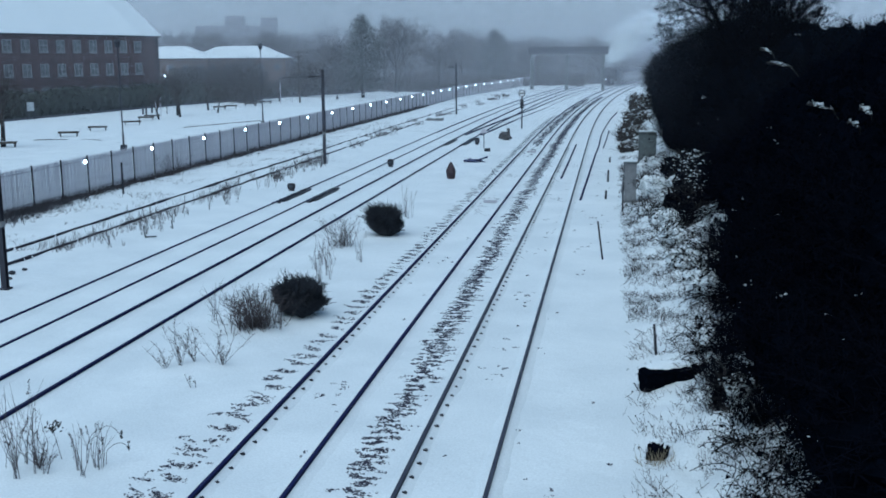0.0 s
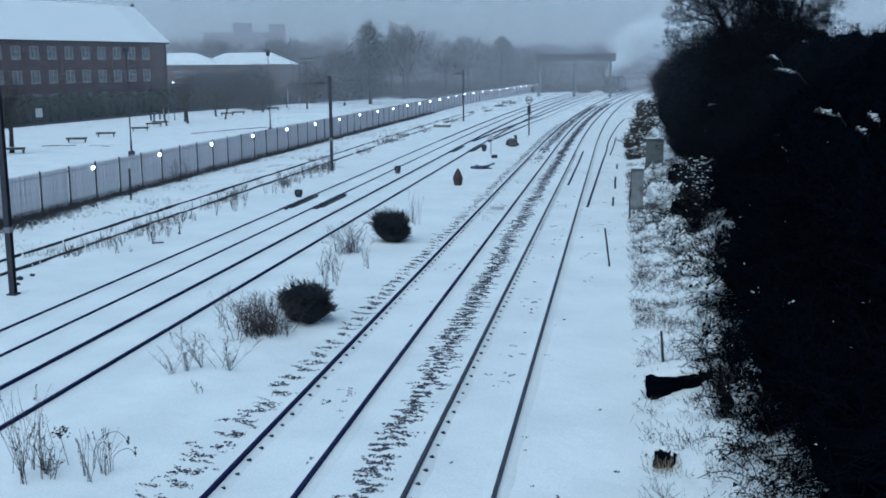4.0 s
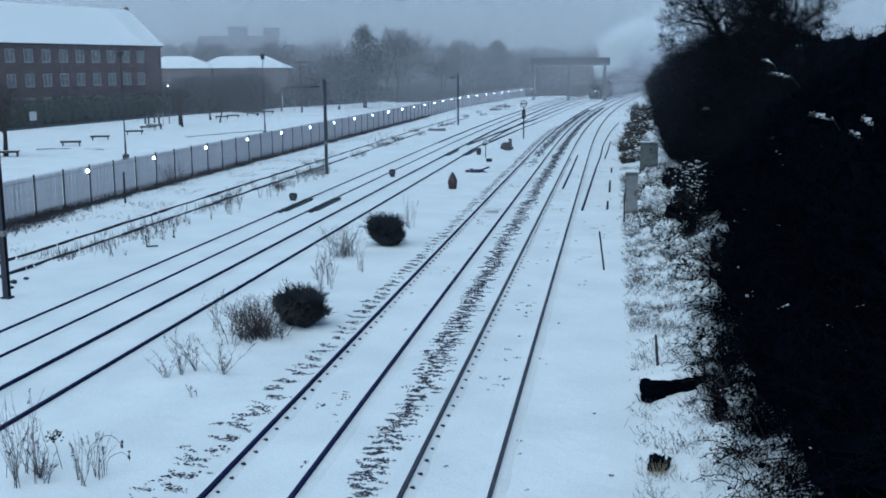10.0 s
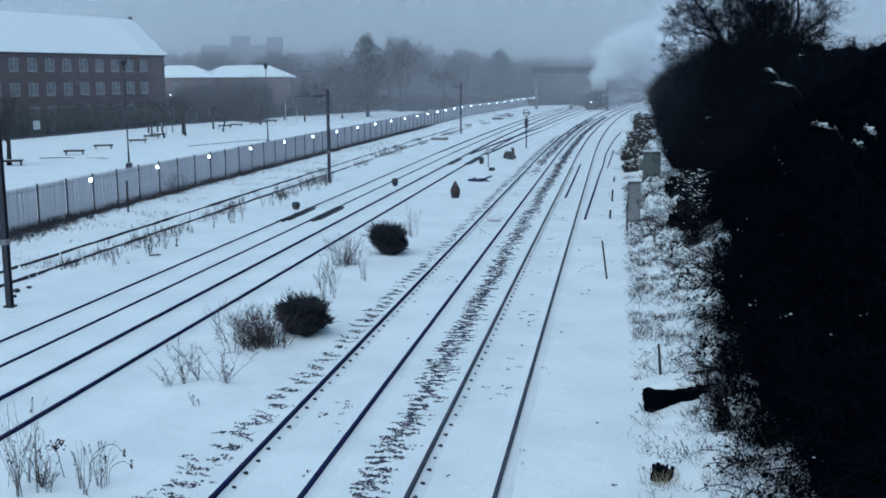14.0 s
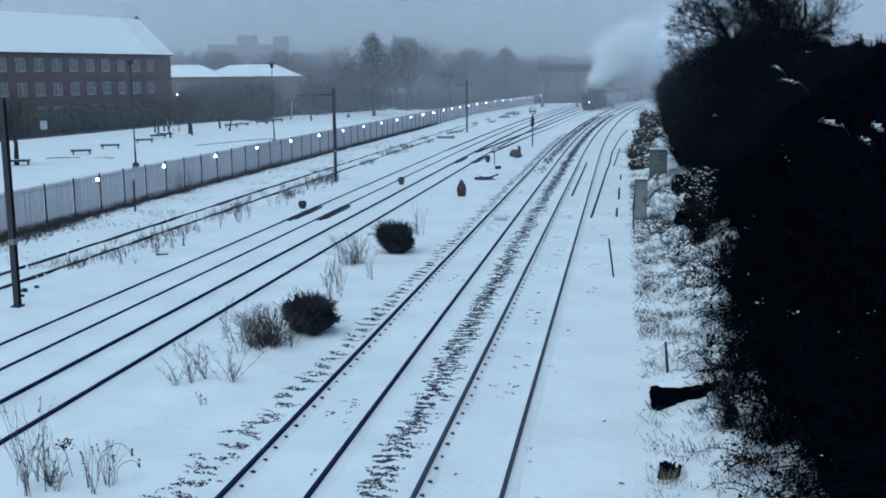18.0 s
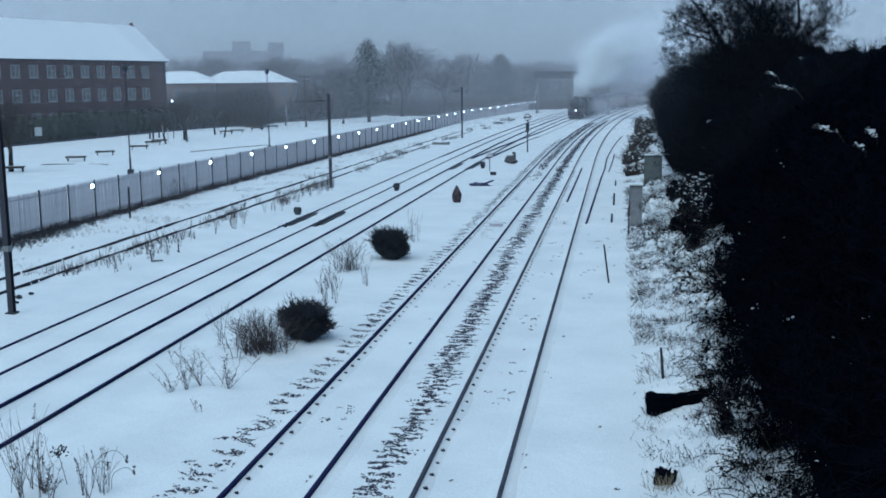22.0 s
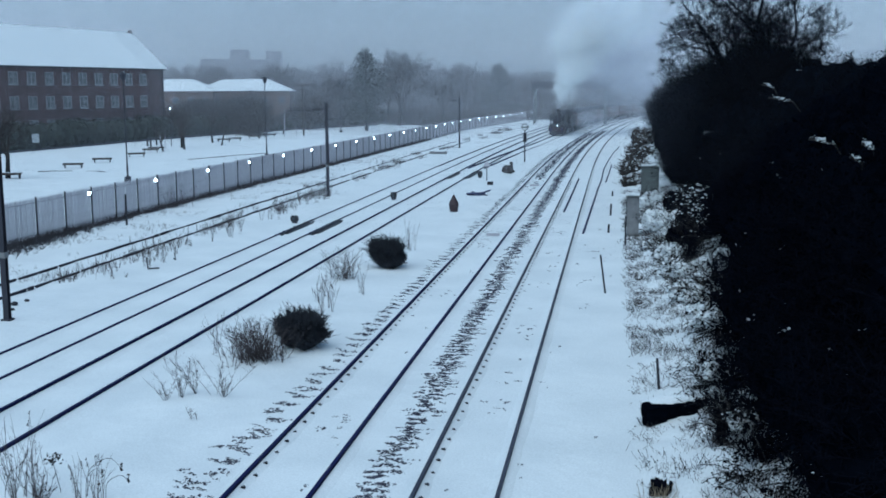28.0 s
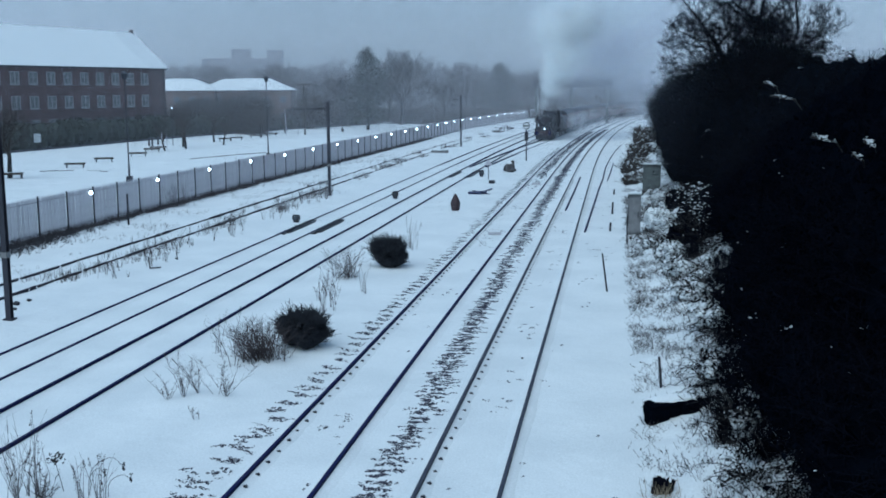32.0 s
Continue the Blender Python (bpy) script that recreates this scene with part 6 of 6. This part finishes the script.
    part("headlamp_lens", rods(((0.15, 0.076, 1.62), (0.15, 0.04, 1.62), 0.085), sides=14), LAMP_GLOW, lamp, "lit white lens")
    part("coupling", rods(((0, 0.2, 1.05), (0, -0.05, 0.7), 0.04)), STEEL, t)
    wheels = [wheel("driving_wheel", 0.93, 0.13, BLACK, t, sx * 0.75, y) for y in (4.0, 6.1, 8.2) for sx in (-1, 1)]
    for y in (1.2, 2.6):
        for sx in (-1, 1):
            wheel("leading_wheel", 0.48, 0.13, BLACK, t, sx * 0.75, y)
    return t, wheels


def tender():
    t = thing("tender", 0, 0, 0, "black coal tender behind the locomotive", "tender")
    part("tank", boxes((-1.3, 1.3, 0.4, 7.2, 1.2, 3.0), bevel=0.06), BLACK, t)
    part("coal", lump(bmesh.new(), (0, 3.0, 3.0), (1.0, 2.2, 0.5), 3, 0.4, 2.5, 1), STONE, t)
    part("frame", boxes((-1.1, 1.1, 0.2, 7.4, 0.9, 1.196)), BLACK, t)
    for y in (1.3, 3.6, 5.9):
        for sx in (-1, 1):
            wheel("tender_wheel", 0.6, 0.13, BLACK, t, sx * 0.75, y)
    return t


def coach():
    t = thing("railway_coach", 0, 0, 0, "dark maroon railway coach with a snowy roof", "coach", "train coaches")
    part("body", boxes((-1.36, 1.36, 0.3, 19.7, 1.0, 3.2), bevel=0.08), MAROON, t)
    bm = bmesh.new()
    rod(bm, (0, 0.3, 3.1), (0, 19.7, 3.1), 1.36, 1.36, 20)
    for v in bm.verts:
        v.co.z = 3.1 + max(0.0, v.co.z - 3.1) * 0.5
    part("roof", bm, POLE, t)
    for i in range(8):
        for sx in (-1, 1):
            part("window", boxes((sx * 1.372 - 0.01, sx * 1.372 + 0.01, 1.6 + i * 2.15, 3.0 + i * 2.15, 1.95, 2.8)), GLASS, t)
    part("gangway", boxes((-0.6, 0.6, 0.0, 0.3, 1.1, 3.2)), BLACK, t)
    part("underframe", boxes((-1.1, 1.1, 5.5, 14.5, 0.5, 0.996)), BLACK, t)
    for y in (2.6, 16.0):
        part("bogie", boxes((-1.05, 1.05, y - 0.3, y + 2.3, 0.3, 0.9), bevel=0.03), BLACK, t)
        for dy in (0, 2.0):
            for sx in (-1, 1):
                wheel("coach_wheel", 0.46, 0.13, BLACK, t, sx * 0.75, y + dy)
    return t


ENGINE, DRIVERS = engine()
TENDER = tender()
COACHES = [coach()]
for i in range(6):
    COACHES.append(copy_thing(COACHES[0], Matrix.Identity(4)))


# ---------------------------------------------------------------- a bird that flies across
def bird():
    """A small dark bird; its own x looks forwards."""
    t = thing("bird", -30, 18, 0, "small black bird flying across the railway", "bird")
    part("body", lump(bmesh.new(), (0, 0, 0), (0.12, 0.042, 0.045), 3, 0.12, 1.5, 1), BLACK, t, smooth=True)
    part("head", lump(bmesh.new(), (0.12, 0, 0.02), (0.04, 0.03, 0.032), 2, 0.0), BLACK, t, smooth=True)
    part("beak", rods(((0.15, 0, 0.018), (0.185, 0, 0.012), 0.009, 0.002), sides=6), STRAW, t)
    bm = bmesh.new()
    for sy in (-1, 0, 1):
        box(bm, -0.23, -0.09, sy * 0.016 - 0.014, sy * 0.016 + 0.014, -0.006 + 0.003 * sy, 0.004 + 0.003 * sy)
    part("tail", bm, BLACK, t)
    wings = []
    for sy in (-1, 1):
        v, f = [], []
        for i in range(7):
            k = i / 6
            lead, trail = 0.06 - 0.05 * k * k, -0.07 + 0.01 * k - 0.04 * k * k + 0.05 * k ** 4
            for x in (lead, trail):
                v += [(x, sy * 0.20 * k, 0.006 * (1 - k) + 0.002), (x, sy * 0.20 * k, -0.004)]
        for i in range(6):
            a, b = i * 4, i * 4 + 4
            f += [(a, b, b + 2, a + 2), (a + 1, a + 3, b + 3, b + 1), (a, a + 1, b + 1, b), (a + 2, b + 2, b + 3, a + 3)]
        f += [(0, 2, 3, 1), (24, 25, 27, 26)]
        w = raw("wing", v, f, BLACK, t)
        w.matrix_basis = pose(0, sy * 0.03, 0.02)
        wings.append((w, sy))
    return t, wings


BIRD, WINGS = bird()


# ---------------------------------------------------------------- steam and mist
def puff(r, density, seed):
    """A billow of steam in two nested shells with a cauliflower surface."""
    t = thing("steam_puff", 0, 0, 0, "billow of white steam drifting from the locomotive", "steam", "steam plume")
    for i, k in enumerate((1.12, 0.74)):
        bm = bmesh.new()
        bmesh.ops.create_icosphere(bm, subdivisions=4 if density else 3, radius=1)
        shift = Vector((seed * 3.1, seed * 1.7, seed + i * 0.37))
        for v in bm.verts:
            n = v.co.copy()
            w = 1 + 0.36 * noise.noise(n * 1.3 + shift) + 0.20 * (0.5 - abs(noise.noise(n * 2.9 + shift)))
            v.co = n * (r * k * w)
            v.co.z *= 0.92
        part("billow", bm, STEAM_MATERIALS[density], t, smooth=True)
    return t


# each billow: its puff, metres behind the chimney, drift to the lee, height over the chimney, own offsets, phase, spin, share of the lean
PUFFS = []
rnd_puff = random.Random(19)
for i in range(52):
    u = (i + 0.5) / 52
    r = 0.6 + 2.7 * u ** 0.75
    PUFFS.append((puff(r * rnd_puff.uniform(0.8, 1.2), 2 if u < 0.6 else 1, rnd_puff.uniform(0, 50)), 4.5 * u, 10.5 * u ** 1.05, 10.0 * u ** 0.62,
                  rnd_puff.gauss(0.3 * r, 0.85 * r * min(1.0, 0.3 + 2.2 * u)), rnd_puff.gauss(0, 0.45 * r), rnd_puff.uniform(0, 6.28), rnd_puff.uniform(-9, 9), 1.0))
for i in range(26):
    u = (i + 0.5) / 26
    r = rnd_puff.uniform(2.8, 5.0)
    PUFFS.append((puff(r, 0, rnd_puff.uniform(0, 50)), 5 + 26 * u, 6 + 14 * u + rnd_puff.gauss(0, 1.5), rnd_puff.uniform(1.5, 13), rnd_puff.gauss(0, 1), rnd_puff.gauss(0, 1), rnd_puff.uniform(0, 6.28), rnd_puff.uniform(-6, 6), 0.35))
for i in range(6):
    u = (i + 0.5) / 6
    PUFFS.append((puff(rnd_puff.uniform(0.8, 1.3) + 0.7 * u, 0, rnd_puff.uniform(0, 50)), 4.0 + 26 * u, 2.4 + 2.4 * u, -2.8 + rnd_puff.uniform(-0.6, 1.6), rnd_puff.gauss(0, 0.4), 0.0, rnd_puff.uniform(0, 6.28), rnd_puff.uniform(-6, 6), 0.0))


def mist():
    t = thing("mist", 0, 0, 0, "pale winter mist over the far tracks, made of thin upright translucent sheets", "mist", kind="stuff")
    # flat see-through sheets across the view stand in for haze in the air
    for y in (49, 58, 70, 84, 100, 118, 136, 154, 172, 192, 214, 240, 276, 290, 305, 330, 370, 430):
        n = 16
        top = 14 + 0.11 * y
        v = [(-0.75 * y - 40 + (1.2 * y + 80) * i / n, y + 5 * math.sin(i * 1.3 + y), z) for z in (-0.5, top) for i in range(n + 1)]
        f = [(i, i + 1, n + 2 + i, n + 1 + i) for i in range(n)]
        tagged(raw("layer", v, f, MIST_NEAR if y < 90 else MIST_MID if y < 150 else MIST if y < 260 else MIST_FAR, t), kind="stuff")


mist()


# ---------------------------------------------------------------- what moves
def motions():
    walk(ENGINE, rides(0, 10))
    walk(TENDER, rides(12.8, 7))
    for i, c in enumerate(COACHES):
        walk(c, rides(20.6 + i * 20.3, 19))
    # the bird sits beside the line out of view, crosses, and settles on the bank beyond
    flight = [(0, pose(-30, 18, 0.1)), (26.0, pose(-30, 18, 0.1)), (26.6, pose(-22.4, 18, 2.4, 0, -14, 0))]
    flight += [(27.5 + 0.1 * k, pose(-6.4 + 1.5 * k, 18, 6.88 + 0.237 * k, 0, -11, 0)) for k in (-3, -2, -1, 0, 1, 2, 3, 4, 5)]
    flight += [(28.6, pose(9.0, 19.5, 9.6, 0, -4, 0)), (29.2, pose(15.0, 20.5, 9.0)), (29.9, pose(19.0, 21, 3.4)), (32, pose(19.0, 21, 3.4))]
    walk(BIRD, flight)
    for w, sy in WINGS:
        beat = [(26.0 + 0.1 * k, pose(0, sy * 0.03, 0.02, sy * (38 if k % 2 else -28), 0, 0)) for k in range(40)]
        walk(w, [(0, pose(0, sy * 0.03, 0.02)), (25.9, pose(0, sy * 0.03, 0.02))] + beat + [(30.0, pose(0, sy * 0.03, 0.02)), (32, pose(0, sy * 0.03, 0.02))])
    s0 = ROUTE.of_y(travelled(0))
    for w in DRIVERS:
        x, y, z = w.matrix_basis.translation
        walk(w, [(k * 0.25, pose(x, y, z, math.degrees((ROUTE.of_y(travelled(k * 0.25)) - s0) / 0.93))) for k in range(129)])
    for ob, back, lee, up, dx, dz, phase, spin, share_ in PUFFS:
        rows = []
        for t in STEPS:
            # the plume lies over at first and stands up as the train nears
            upright = smooth(22.5, 30.5, t)
            p = ROUTE.at(ROUTE.of_y(travelled(t)) - 1.6 - back)
            w = t * 0.45 + phase
            x = p.x + lee * (1 - 0.5 * upright * share_) + dx + 0.3 * math.sin(w)
            z = max(4.3 + up * (1 + 0.55 * upright * share_) + dz + 0.3 * math.sin(w * 1.3), 0.6)
            rows.append((t, pose(x, p.y + 0.3 * math.cos(w), z, spin * t * 0.3, spin * t * 0.2, spin * t)))
        walk(ob, rows)


motions()
